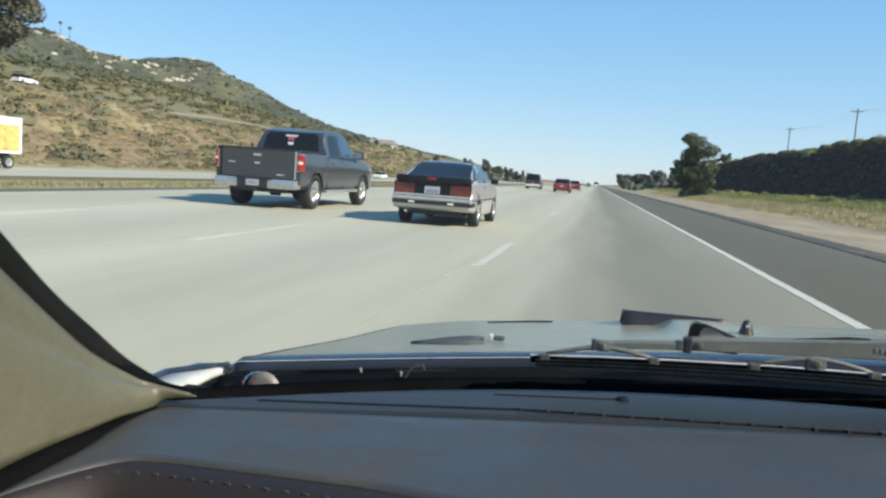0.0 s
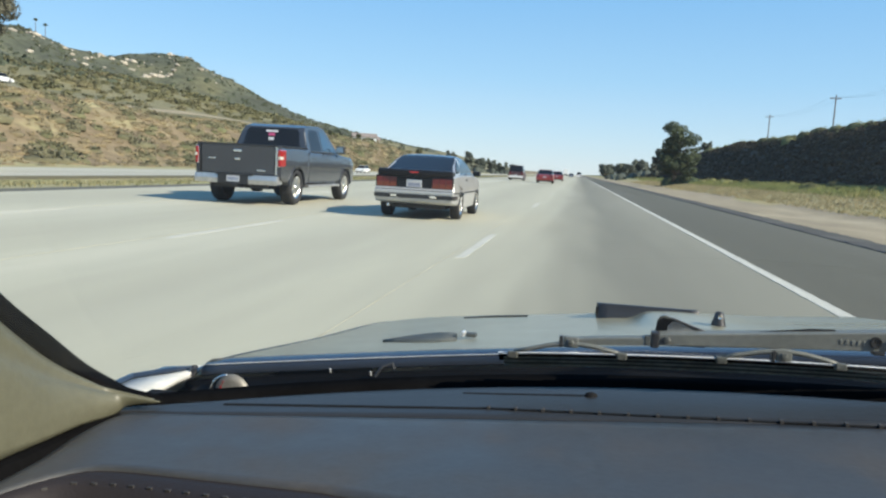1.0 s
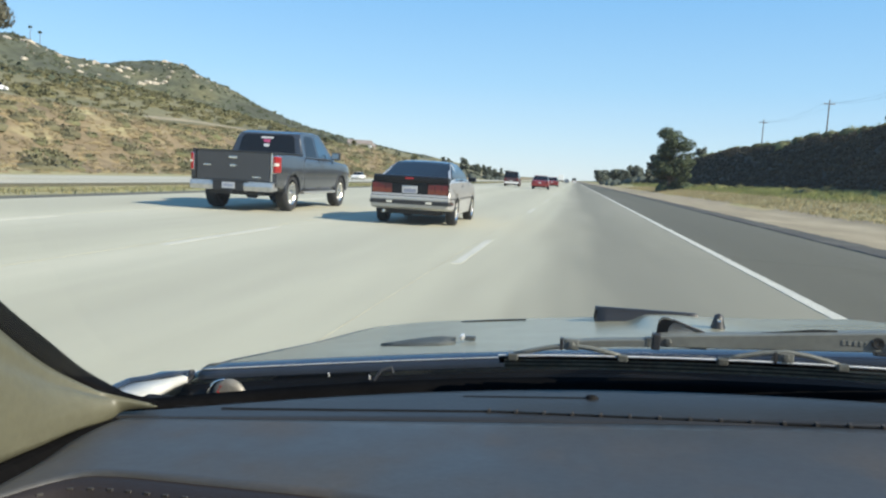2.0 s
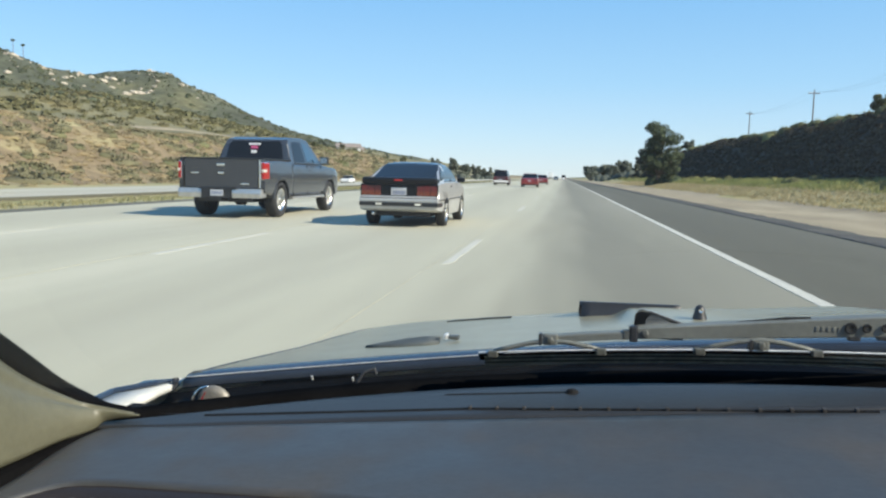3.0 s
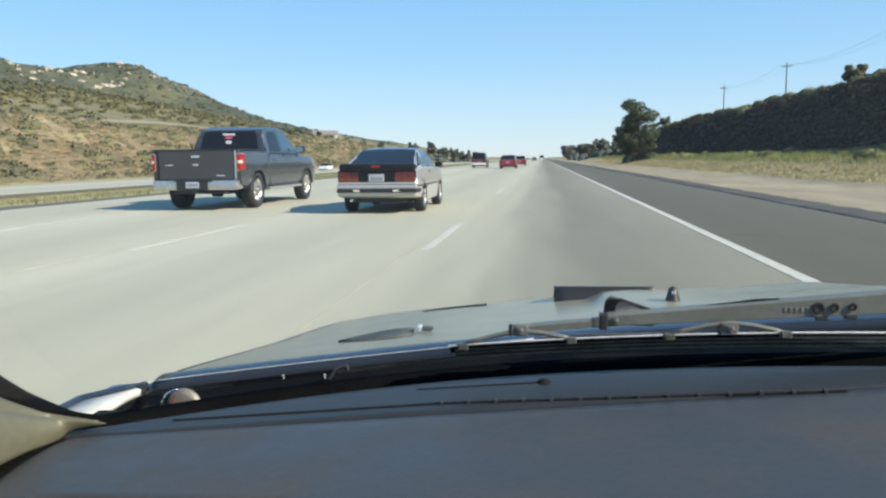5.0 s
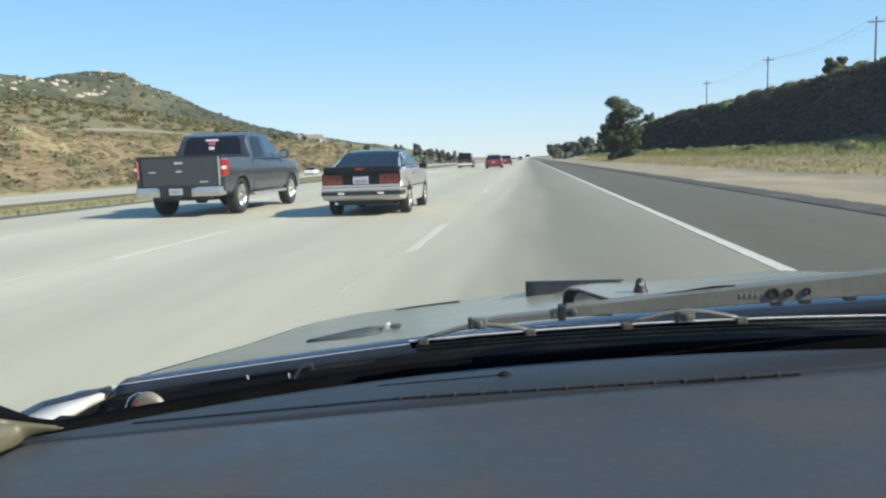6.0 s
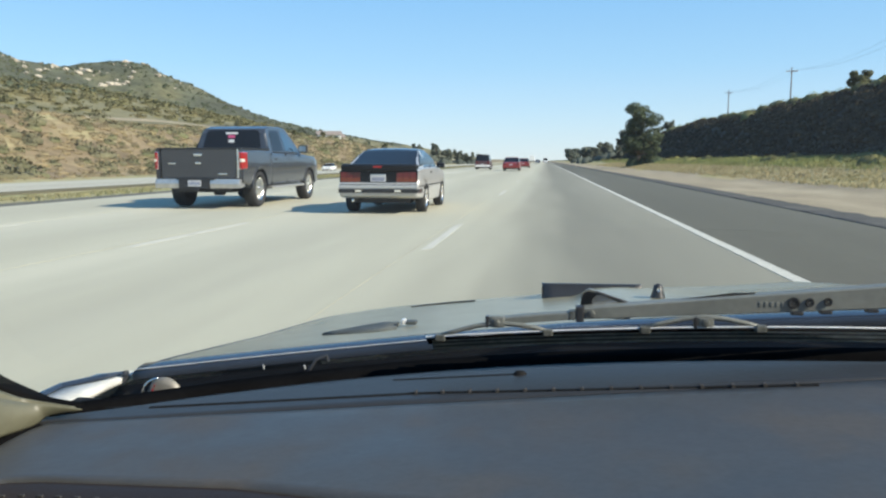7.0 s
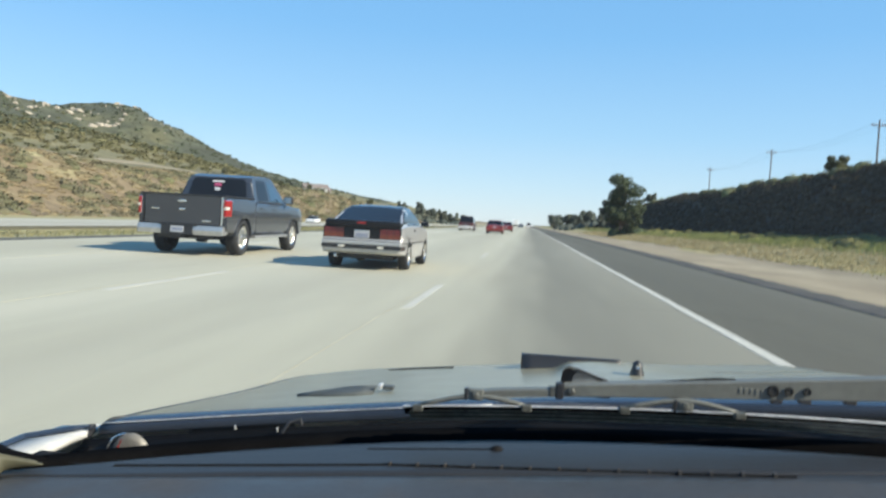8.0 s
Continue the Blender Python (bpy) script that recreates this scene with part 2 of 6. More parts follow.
CHROME = mat("chrome", (0.82, 0.80, 0.76), 0.27, 1.0, var=0.05, scale=8)
CAR_GLASS = mat("dark_car_glass", (0.009, 0.011, 0.015), 0.10, var=0.1, scale=2, spec=0.2)
# the sky's reflection is put into this glass as a blue base
SIDE_GLASS_SKY = mat("side_glass_sky", (0.026, 0.056, 0.095), 0.05, var=0.1, scale=2, spec=0.7)
LAMP_RED = mat("red_lens", (0.30, 0.012, 0.012), 0.25, var=0.15, scale=20, coat=0.5)
LAMP_AMBER = mat("amber_lens", (0.15, 0.028, 0.009), 0.3, var=0.2, scale=20, coat=0.4)
LAMP_DEEP = mat("deep_red_lens", (0.105, 0.007, 0.007), 0.3, var=0.2, scale=20, coat=0.4)
LAMP_CLEAR = mat("clear_lens", (0.6, 0.58, 0.5), 0.25, var=0.1, scale=20, coat=0.5)
PLATE_WHITE = mat("plate_white", (0.43, 0.44, 0.45), 0.4, var=0.05, scale=20)
PLATE_INK = mat("plate_ink", (0.20, 0.22, 0.30), 0.5)
WHITE_PAINT = mat("white_paint", (0.72, 0.72, 0.70), 0.35, var=0.05, scale=2, coat=0.4)
RED_PAINT = mat("red_paint", (0.21, 0.022, 0.020), 0.35, var=0.05, scale=2, coat=0.4)
TAN_PAINT = mat("tan_paint", (0.34, 0.29, 0.22), 0.4, var=0.05, scale=2, coat=0.4)
MAROON_PAINT = mat("maroon_paint", (0.07, 0.028, 0.026), 0.4, var=0.05, scale=2, coat=0.4)
BLUE_GREY_PAINT = mat("blue_grey_paint", (0.10, 0.13, 0.17), 0.35, var=0.05, scale=2, coat=0.4)
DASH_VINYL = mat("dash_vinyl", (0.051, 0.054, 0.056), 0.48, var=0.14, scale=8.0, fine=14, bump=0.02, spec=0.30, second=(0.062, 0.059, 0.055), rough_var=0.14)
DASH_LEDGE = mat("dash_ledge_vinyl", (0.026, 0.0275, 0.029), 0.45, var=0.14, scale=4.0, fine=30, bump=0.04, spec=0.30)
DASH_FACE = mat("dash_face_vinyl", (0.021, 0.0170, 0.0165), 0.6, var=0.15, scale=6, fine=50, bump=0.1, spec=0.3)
SEAM_DARK = mat("seam_dark", (0.010, 0.010, 0.010), 0.8, var=0.2, scale=10, spec=0.12)
THREAD = mat("thread", (0.036, 0.034, 0.032), 0.7, var=0.2, scale=60)
TRIM_BEIGE = mat("pillar_trim", (0.100, 0.099, 0.065), 0.5, var=0.12, scale=4, fine=20, bump=0.06, second=(0.12, 0.118, 0.082))
SEAL_BLACK = mat("windscreen_seal", (0.005, 0.005, 0.0052), 0.9, var=0.2, scale=12, spec=0.01)
WIPER_GREY = mat("wiper_grey", (0.082, 0.086, 0.076), 0.5, 0.1, var=0.3, scale=18, bump=0.1)
WIPER_EDGE = mat("wiper_bright", (0.62, 0.62, 0.60), 0.4, 0.3, var=0.15, scale=30)
WIPER_ARM = mat("wiper_arm_grey", (0.135, 0.140, 0.122), 0.5, 0.0, var=0.14, scale=14, bump=0.015)
STEEL = mat("galvanised_steel", (0.42, 0.43, 0.43), 0.5, 0.5, var=0.15, scale=4)
RUST_STEEL = mat("weathered_steel", (0.16, 0.15, 0.14), 0.7, 0.3, var=0.25, scale=5)
SIGN_GREEN = mat("sign_green", (0.012, 0.14, 0.085), 0.5, var=0.08, scale=2)
SIGN_WHITE = mat("sign_white", (0.78, 0.78, 0.76), 0.5, var=0.04, scale=4)
SIGN_BACK = mat("sign_back", (0.35, 0.34, 0.32), 0.6, 0.2, var=0.12, scale=3)
ROOF_TILE = mat("roof_tile", (0.24, 0.20, 0.17), 0.8, var=0.2, scale=2)
WOOD_POLE = mat("pole_wood", (0.14, 0.11, 0.085), 0.9, var=0.25, scale=2, bump=0.3)
CARGO_PRINT = mat("cargo_print", (0.62, 0.50, 0.16), 0.5, var=0.3, scale=0.8, fine=4, second=(0.42, 0.10, 0.05))
CARGO_PINK = mat("cargo_pink", (0.62, 0.09, 0.22), 0.5, var=0.1, scale=2)
CARGO_GREEN = mat("cargo_green", (0.12, 0.45, 0.30), 0.5, var=0.1, scale=2)
CLEAR_PANE = glass_pane("windscreen_glass", (0.96, 0.97, 0.96), glare_veil=0.011)

# darkening added to the unseen right window, to cut light on the dashboard
DIMMING_PANE = glass_pane("dimming_glass", (0.22, 0.24, 0.25))

# ---- building helpers ----


def mesh_from(name, verts, faces, material, parent=None, smooth=False, label="", mats=None, face_mats=None):
    me = bpy.data.meshes.new(name)
    me.from_pydata([tuple(v) for v in verts], [], [tuple(f) for f in faces])
    for m in (mats or [material]):
        me.materials.append(m)
    if face_mats is not None:
        me.polygons.foreach_set("material_index", np.array(face_mats, dtype=np.int32))
    if smooth:
        me.polygons.foreach_set("use_smooth", np.ones(len(me.polygons), dtype=bool))
    me.update()
    ob = new(name, me)
    if parent is not None:
        ob.parent = parent
    if label:
        ob["label"] = label
    return ob


def part(name, bm, material, parent=None, label="", smooth=False):
    me = bpy.data.meshes.new(name)
    bmesh.ops.recalc_face_normals(bm, faces=bm.faces)
    bm.to_mesh(me)
    bm.free()
    me.materials.append(material)
    if smooth:
        me.polygons.foreach_set("use_smooth", np.ones(len(me.polygons), dtype=bool))
    if smooth == "crisp":
        me.set_sharp_from_angle(angle=radians(32))
    ob = new(name, me)
    if parent is not None:
        ob.parent = parent
    if label:
        ob["label"] = label
    return ob


def thing(name, label, category, group="", kind="", at=None):
    ob = new(name)
    ob.empty_display_size = 0.2
    if at is not None:
        ob.matrix_basis = at
    return tagged(ob, label, category, group, kind)


def box(bm, x0, x1, y0, y1, z0, z1, bevel=0.0, turn=None):
    r = bmesh.ops.create_cube(bm, size=1.0)
    vs = r["verts"]
    for v in vs:
        v.co = Vector(((x0 + x1) / 2 + v.co.x * (x1 - x0), (y0 + y1) / 2 + v.co.y * (y1 - y0), (z0 + z1) / 2 + v.co.z * (z1 - z0)))
    if turn is not None:
        bmesh.ops.transform(bm, matrix=turn, verts=vs)
    if bevel:
        es = list({e for v in vs for e in v.link_edges})
        bmesh.ops.bevel(bm, geom=es, offset=bevel, segments=2, affect="EDGES", profile=0.6)
    return bm


def boxed(*a, bevel=0.0, turn=None):
    return box(bmesh.new(), *a, bevel=bevel, turn=turn)


def tube(bm, points, radii, seg=8, cap=True):
    """A round bar along points; radii: one number or one per point."""
    pts = [Vector(p) for p in points]
    if not isinstance(radii, (list, tuple)):
        radii = [radii] * len(pts)
    rings = []
    for i, p in enumerate(pts):
        d = (pts[min(i + 1, len(pts) - 1)] - pts[max(i - 1, 0)]).normalized()
        u = d.cross(Vector((0, 0, 1)) if abs(d.z) < 0.9 else Vector((1, 0, 0))).normalized()
        w = d.cross(u)
        rings.append([bm.verts.new(p + radii[i] * (math.cos(a) * u + math.sin(a) * w)) for a in (2 * math.pi * k / seg for k in range(seg))])
    for a, b in zip(rings, rings[1:]):
        for k in range(seg):
            bm.faces.new((a[k], a[(k + 1) % seg], b[(k + 1) % seg], b[k]))
    if cap:
        bm.faces.new(rings[0][::-1])
        bm.faces.new(rings[-1])
    return bm


def sheet(rows, thick=0.0, down=(0, 0, -1)):
    """A skin through rows of points, with a back and rims where thick is given."""
    bm = bmesh.new()
    grid = [[bm.verts.new(p) for p in r] for r in rows]
    for a, b in zip(grid, grid[1:]):
        for k in range(len(a) - 1):
            bm.faces.new((a[k], a[k + 1], b[k + 1], b[k]))
    if thick:
        d = Vector(down) * thick
        low = [[bm.verts.new(v.co + d) for v in r] for r in grid]
        for a, b in zip(low, low[1:]):
            for k in range(len(a) - 1):
                bm.faces.new((a[k], b[k], b[k + 1], a[k + 1]))
        for k in range(len(grid[0]) - 1):
            bm.faces.new((grid[0][k], low[0][k], low[0][k + 1], grid[0][k + 1]))
            bm.faces.new((grid[-1][k], grid[-1][k + 1], low[-1][k + 1], low[-1][k]))
        for k in range(len(grid) - 1):
            bm.faces.new((grid[k][0], grid[k + 1][0], low[k + 1][0], low[k][0]))
            bm.faces.new((grid[k][-1], low[k][-1], low[k + 1][-1], grid[k + 1][-1]))
    return bm


def profile_body(outline, half, inset=0.05, shrink=0.03, taper=None):
    """A body from its side outline (y, z), drawn across from side to side with rounded edges; taper(y, z) scales the width."""
    bm = bmesh.new()
    n = len(outline)
    cy, cz = sum(p[0] for p in outline) / n, sum(p[1] for p in outline) / n
    pts = [Vector((0, y, z)) for y, z in outline]
    small = []
    for i, p in enumerate(pts):
        a, b = pts[i - 1], pts[(i + 1) % n]
        d = (b - a).normalized()
        nrm = Vector((0, -d.z, d.y))
        small.append(p + nrm * shrink)
    area = sum(pts[i - 1].y * pts[i].z - pts[i].y * pts[i - 1].z for i in range(n))
    if area < 0:
        small = [p * 2 - s for p, s in zip(pts, small)]
    rings = []
    for x, ring in ((-half, small), (-half + inset * 0.3, [(p + s) / 2 * 0.6 + p * 0.4 for p, s in zip(pts, small)]), (-half + inset, pts),
                    (half - inset, pts), (half - inset * 0.3, [(p + s) / 2 * 0.6 + p * 0.4 for p, s in zip(pts, small)]), (half, small)):
        rings.append([bm.verts.new((x, p.y, p.z)) for p in ring])
    for a, b in zip(rings, rings[1:]):
        for k in range(n):
            bm.faces.new((a[k], a[(k + 1) % n], b[(k + 1) % n], b[k]))
    caps = [bm.faces.new(rings[0]), bm.faces.new(rings[-1])]
    bmesh.ops.triangulate(bm, faces=caps)
    if taper:
        y0, y1 = min(p[0] for p in outline), max(p[0] for p in outline)
        z0, z1 = min(p[1] for p in outline), max(p[1] for p in outline)
        for k in range(1, 8):
            for no, co in (((0, 0, 1), (0, 0, z0 + (z1 - z0) * k / 8)), ((0, 1, 0), (0, y0 + (y1 - y0) * k / 8, 0))):
                bmesh.ops.bisect_plane(bm, geom=bm.verts[:] + bm.edges[:] + bm.faces[:], plane_co=co, plane_no=no, dist=1e-5)
        for v in bm.verts:
            v.co.x *= taper(v.co.y, v.co.z)
    return bm


def arch(cy, r, z0, start=180, end=0, steps=9):
    """Points of a wheel arch over a wheel at cy, from rear to front along a sill at z0."""
    return [(cy + r * math.cos(radians(start + (end - start) * k / steps)), z0 + r * math.sin(radians(start + (end - start) * k / steps))) for k in range(steps + 1)]


def lathe(bm, prof, seg=24, centre=(0, 0, 0), axis="x"):
    """Turns a profile of (along, radius) round an axle."""
    rings = []
    for s, r in prof:
        ring = []
        for k in range(seg):
            a = 2 * math.pi * k / seg
            c, d = r * math.cos(a), r * math.sin(a)
            v = (s, c, d) if axis == "x" else ((c, d, s) if axis == "z" else (c, s, d))
            ring.append(bm.verts.new(Vector(centre) + Vector(v)))
        rings.append(ring)
    for a, b in zip(rings, rings[1:]):
        for k in range(seg):
            bm.faces.new((a[k], a[(k + 1) % seg], b[(k + 1) % seg], b[k]))
    return bm


def wheel(car, x, y, r, width, out, rim_mat=CHROME, spokes=5, rim=0.66):
    """A tyre with its rim; out: +1 or -1, the side it faces."""
    w = width / 2
    tyre = part("wheel", lathe(bmesh.new(), [(-w * 0.8, r * rim), (-w, r * 0.82), (-w * 0.92, r * 0.95), (-w * 0.6, r), (w * 0.6, r),
                                             (w * 0.92, r * 0.95), (w, r * 0.82), (w * 0.8, r * rim), (-w * 0.8, r * rim)], 28), RUBBER, car, smooth=True)
    tyre.location = (x, y, r)
    bm = lathe(bmesh.new(), [(out * w * 0.86, r * rim), (out * w * 0.8, r * rim * 0.93), (out * w * 0.35, r * rim * 0.88), (out * w * 0.2, 0.01)], 28)
    part("rim", bm, rim_mat, tyre, "polished metal wheel rim", smooth=True)
    for k in range(spokes):
        a = 2 * math.pi * k / spokes + 0.3
        m = Matrix.Rotation(a, 4, "X")
        part("spoke", boxed(min(out * w * 0.3, out * w * 0.74), max(out * w * 0.3, out * w * 0.74), -0.045 * r / 0.3, 0.045 * r / 0.3, 0.02, r * rim * 0.92, bevel=0.008, turn=m), rim_mat, tyre)
    part("hub_cap", lathe(bmesh.new(), [(out * w * 0.25, 0.062), (out * w * 0.78, 0.055), (out * w * 0.84, 0.02), (out * w * 0.84, 0.001)], 12), rim_mat, tyre, smooth=True)
    return tyre


def leaf_cloud(centres, radii, count, size, seed, flat=0.75):
    """Small leaf-like faces scattered through balls of the given radii: arrays of points and faces."""
    rng = np.random.default_rng(seed)
    centres, radii = np.array(centres, float), np.array(radii, float)
    pick = rng.choice(len(centres), count, p=radii ** 2 / (radii ** 2).sum())
    d = rng.normal(size=(count, 3))
    d /= np.linalg.norm(d, axis=1)[:, None]
    rad = radii[pick] * (0.55 + 0.5 * rng.random(count) ** 0.6)
    c = centres[pick] + d * rad[:, None] * np.array([1, 1, flat])
    s = size * (0.5 + rng.random(count))[:, None]
    soft = d * 0.8 + rng.normal(size=(count, 3)) * 0.30 + np.array([0, 0, 0.25])
    soft /= np.linalg.norm(soft, axis=1)[:, None]
    face = soft + rng.normal(size=(count, 3)) * 0.45
    u = np.cross(face, rng.normal(size=(count, 3)))
    u /= np.linalg.norm(u, axis=1)[:, None]
    w = np.cross(face, u)
    w /= np.linalg.norm(w, axis=1)[:, None]
    w *= np.sign((np.cross(u, w) * soft).sum(1))[:, None]
    v = np.stack([c - u * s, c - w * s * 0.55, c + u * s, c + w * s * 0.55], 1).reshape(-1, 3)
    return v, np.arange(count * 4).reshape(-1, 4), np.repeat(soft, 4, 0)


def foliage(name, v, f, soft, material, parent=None):
    """Leaves as one mesh, shaded softly by the clump that they belong to."""
    ob = mesh_from(name, v, f, material, parent, True)
    ob.data.normals_split_custom_set_from_vertices([tuple(n) for n in soft])
    return ob


def tree(name, x, y, z, height, spread, leaf, label, seed, trunk_r=0.18, leaves=1800, leaf_size=0.28, trunk_part=0.3, lean=0.0, blobs=11, flat=0.75):
    """A tapered trunk with limbs and an uneven crown."""
    rng = random.Random(seed)
    t = thing(name, label, "tree", at=pose(x, y, z))
    bm = bmesh.new()
    top = height * 0.72
    line = [Vector((lean * (k / 5) ** 2 * height * 0.2 + rng.uniform(-1, 1) * 0.02 * height * k / 5, rng.uniform(-1, 1) * 0.02 * height, top * k / 5)) for k in range(6)]
    line[0] = Vector((0, 0, -0.3))
    tube(bm, line, [trunk_r * (1.15 - 0.85 * k / 5) for k in range(6)], 8)
    centres, radii = [], []
    for k in range(blobs):
        a = k * 2.4 + rng.uniform(-0.4, 0.4)
        h = height * (trunk_part + 0.12 + (0.78 - trunk_part) * (k + 0.5) / blobs)
        wide = spread * (1.0 - 0.55 * ((h / height - 0.55) / 0.45) ** 2) * rng.uniform(0.35, 0.75)
        p = Vector((math.cos(a) * wide, math.sin(a) * wide, h))
        q = line[min(5, max(1, int(h / height * 4)))]
        tube(bm, [q, (q + p) / 2 + Vector((0, 0, 0.04 * height)), p], [trunk_r * 0.45, trunk_r * 0.28, trunk_r * 0.1], 6)
        for _ in range(3):
            centres.append(p + Vector([rng.uniform(-1, 1) * spread * 0.2 for _ in range(3)]))
            radii.append(spread * rng.uniform(0.14, 0.33))
    part("trunk", bm, BARK, t, smooth=True)
    foliage("crown", *leaf_cloud(centres, radii, leaves, leaf_size, seed, flat), leaf, t)
    return t


DOME_A, DOME_B = (a.ravel() for a in np.meshgrid(np.arange(9) * 2 * math.pi / 9, np.array([-0.55, 0.4, 0.95, 1.5])))
DOME_F = np.array([(r * 9 + k, r * 9 + (k + 1) % 9, (r + 1) * 9 + (k + 1) % 9, (r + 1) * 9 + k) for r in range(3) for k in range(9)])


def scatter_bushes(name, spots, leaf, label, seed, leaves=60, leaf_size=0.3, category="bushes", flat=0.7):
    """Many low bushes as one object of stuff; spots: (x, y, z, radius)."""
    vs, fs, ns, base = [], [], [], 0
    for k, (x, y, z, r) in enumerate(spots):
        v, f, soft = leaf_cloud([(x, y, z + r * 0.35), (x + r * 0.4, y, z + r * 0.25), (x - r * 0.3, y + r * 0.3, z + r * 0.3)],
                          [r * 0.75, r * 0.55, r * 0.5], leaves, leaf_size * (0.6 + 0.4 * r), seed + k, flat)
        vs.append(v)
        fs.append(f + base)
        ns.append(soft)
        base += len(v)
        # a leafy body under the outer leaves
        wob = 1 + 0.16 * np.sin(DOME_A * 3 + k * 1.7) * (1 - DOME_B / 1.6) + 0.12 * np.sin(DOME_A * 5 + k)
        d = np.stack([np.cos(DOME_A) * np.cos(DOME_B), np.sin(DOME_A) * np.cos(DOME_B), np.sin(DOME_B)], 1)
        vs.append(np.array([x, y, z - r * 0.1]) + d * (wob * r)[:, None] * np.array([0.92, 0.92, flat * 1.05]))
        fs.append(DOME_F + base)
        ns.append(d + np.array([0, 0, 0.2]))
        base += len(d)
    ob = foliage(name, np.concatenate(vs), np.concatenate(fs), np.concatenate(ns), leaf)
    return tagged(ob, label, category, kind="stuff")


# ---- the ground: one sheet with the banks and the mountain ----
RIDGE = [(-640, 430, 122), (-545, 500, 106), (-478, 560, 89), (-456, 590, 80), (-440, 640, 74), (-434, 664, 64), (-414, 694, 86), (-386, 752, 36),
         (-326, 850, 26), (-283, 950, 27), (-229, 1050, 20), (-180, 1150, 13), (-120, 1500, 12)]


def smooth01(a):
    a = np.clip(a, 0, 1)
    return a * a * (3 - 2 * a)


def vnoise(x, y, s):
    return (np.sin(x * 1.7 / s + 1.3 * np.sin(y * 1.1 / s)) + np.sin(y * 1.9 / s + 1.7 * np.sin(x * 0.8 / s + 2.0)) + 0.5 * np.sin((x + y) * 4.1 / s)) / 2.5


def ground_z(x, y):
    x, y = np.asarray(x, float), np.asarray(y, float)
    z = np.full(np.broadcast(x, y).shape, -0.10)
    # the median falls to the far carriageway; beyond it a cut bank and a terrace
    z = z - 1.05 * smooth01((-12.2 - x) / 17.0)
    along = smooth01((y + 400) / 300) * (1 - 0.7 * smooth01((y - 260) / 330))
    wob = vnoise(x, y, 26.0)
    toe = -57 + 2.0 * vnoise(y, y * 0, 40.0)
    z = z + along * (11.0 + 0.9 * vnoise(y, x * 0, 60.0)) * smooth01((toe - x) / 31.0)
    z = z + 0.4 * wob * smooth01((-60 - x) / 20)
    z = z + along * 15.0 * np.clip((-90 - x) / 118.0, 0, 1)
    # the mountain
    best = np.zeros_like(z)
    for (ax, ay, az), (bx, by, bz) in zip(RIDGE, RIDGE[1:]):
        dx, dy = bx - ax, by - ay
        s = np.clip(((x - ax) * dx + (y - ay) * dy) / (dx * dx + dy * dy), 0, 1)
        d = np.hypot(x - ax - s * dx, y - ay - s * dy)
        h = az + (bz - az) * s
        w = 48 + h * 1.15
        best = np.maximum(best, h * (0.62 * np.exp(-(d / w) ** 2 * 1.6) + 0.38 * np.exp(-(d / (w * 1.9)) ** 2)))
    rough = 1 + 0.05 * vnoise(x, y, 60.0) + 0.05 * vnoise(y, x, 22.0)
    z = z + best * np.where(best > 0, rough, 1) * smooth01((-85 - x) / 90)
    # the verge and the cut bank on the right
    z = z + 1.3 * smooth01((x - 10.5) / 10)
    end = 1 - smooth01((y - 170) / 190)
    crest = 6.9 + 0.5 * vnoise(y, y * 0, 30.0)
    z = z + (0.15 + 0.85 * end) * crest * smooth01((x - 20.5 - 1.0 * vnoise(y, y * 0, 14.0)) / 10.5)
    z = z + 6 * smooth01((x - 60) / 160) * end
    return z


def steps(*spans):
    out = []
    for a, b, d in spans:
        out += list(np.arange(a, b - d * 0.25, d))
    return np.array(out + [spans[-1][1]])


gx = steps((-4500, -1000, 500), (-1000, -700, 50), (-700, -100, 12), (-100, -54, 2.3), (-54, -30, 6.0), (-30, -12, 1.5), (-12, -11.9, 0.1), (-11.9, 6.8, 4.675), (6.8, 11, 0.7), (11, 36, 1.0), (36, 120, 7), (120, 400, 40), (400, 4500, 410))
gy = steps((-900, -80, 41), (-80, 300, 3.8), (300, 1300, 12.5), (1300, 4700, 340))
XX, YY = np.meshgrid(gx, gy)
ZZ = ground_z(XX, YY)
nx, ny = len(gx), len(gy)
idx = np.arange(nx * ny).reshape(ny, nx)
gf = np.stack([idx[:-1, :-1], idx[:-1, 1:], idx[1:, 1:], idx[1:, :-1]], -1).reshape(-1, 4)
cx, cy = ((XX[:-1, :-1] + XX[1:, 1:]) / 2).ravel(), ((YY[:-1, :-1] + YY[1:, 1:]) / 2).ravel()
cz = ground_z(cx, cy)
edge_noise = vnoise(cx, cy, 13.0)
fm = np.full(len(cx), 1)
fm[cx < -11] = 2
fm[cx < -57.5] = 3
fm[(cx + 4 * edge_noise < -81)] = 4
fm[(cx + 2 * edge_noise < -83) & (cx + 2 * edge_noise > -95)] = 8
fm[(cx + 14 * edge_noise < -196)] = 5
fm[cx > 6.5] = 0
fm[cx + 0.8 * edge_noise > 12.9] = 1
fm[cx + 0.5 * edge_noise > 16.4] = 7
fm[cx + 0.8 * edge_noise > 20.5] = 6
fm[cx > 48] = 4
ground = mesh_from("ground", np.stack([XX.ravel(), YY.ravel(), ZZ.ravel()], 1), gf, GRAVEL, smooth=True,
                   mats=[GRAVEL, GRASS_DRY, GRASS_MEDIAN, DIRT_BANK, TERRACE, CHAPARRAL, IVY_SHADE, GRASS_GREEN, CREST_GRASS], face_mats=fm)
tagged(ground, "dry verges, brown cut banks and a scrub-covered mountain", "ground", kind="structure")

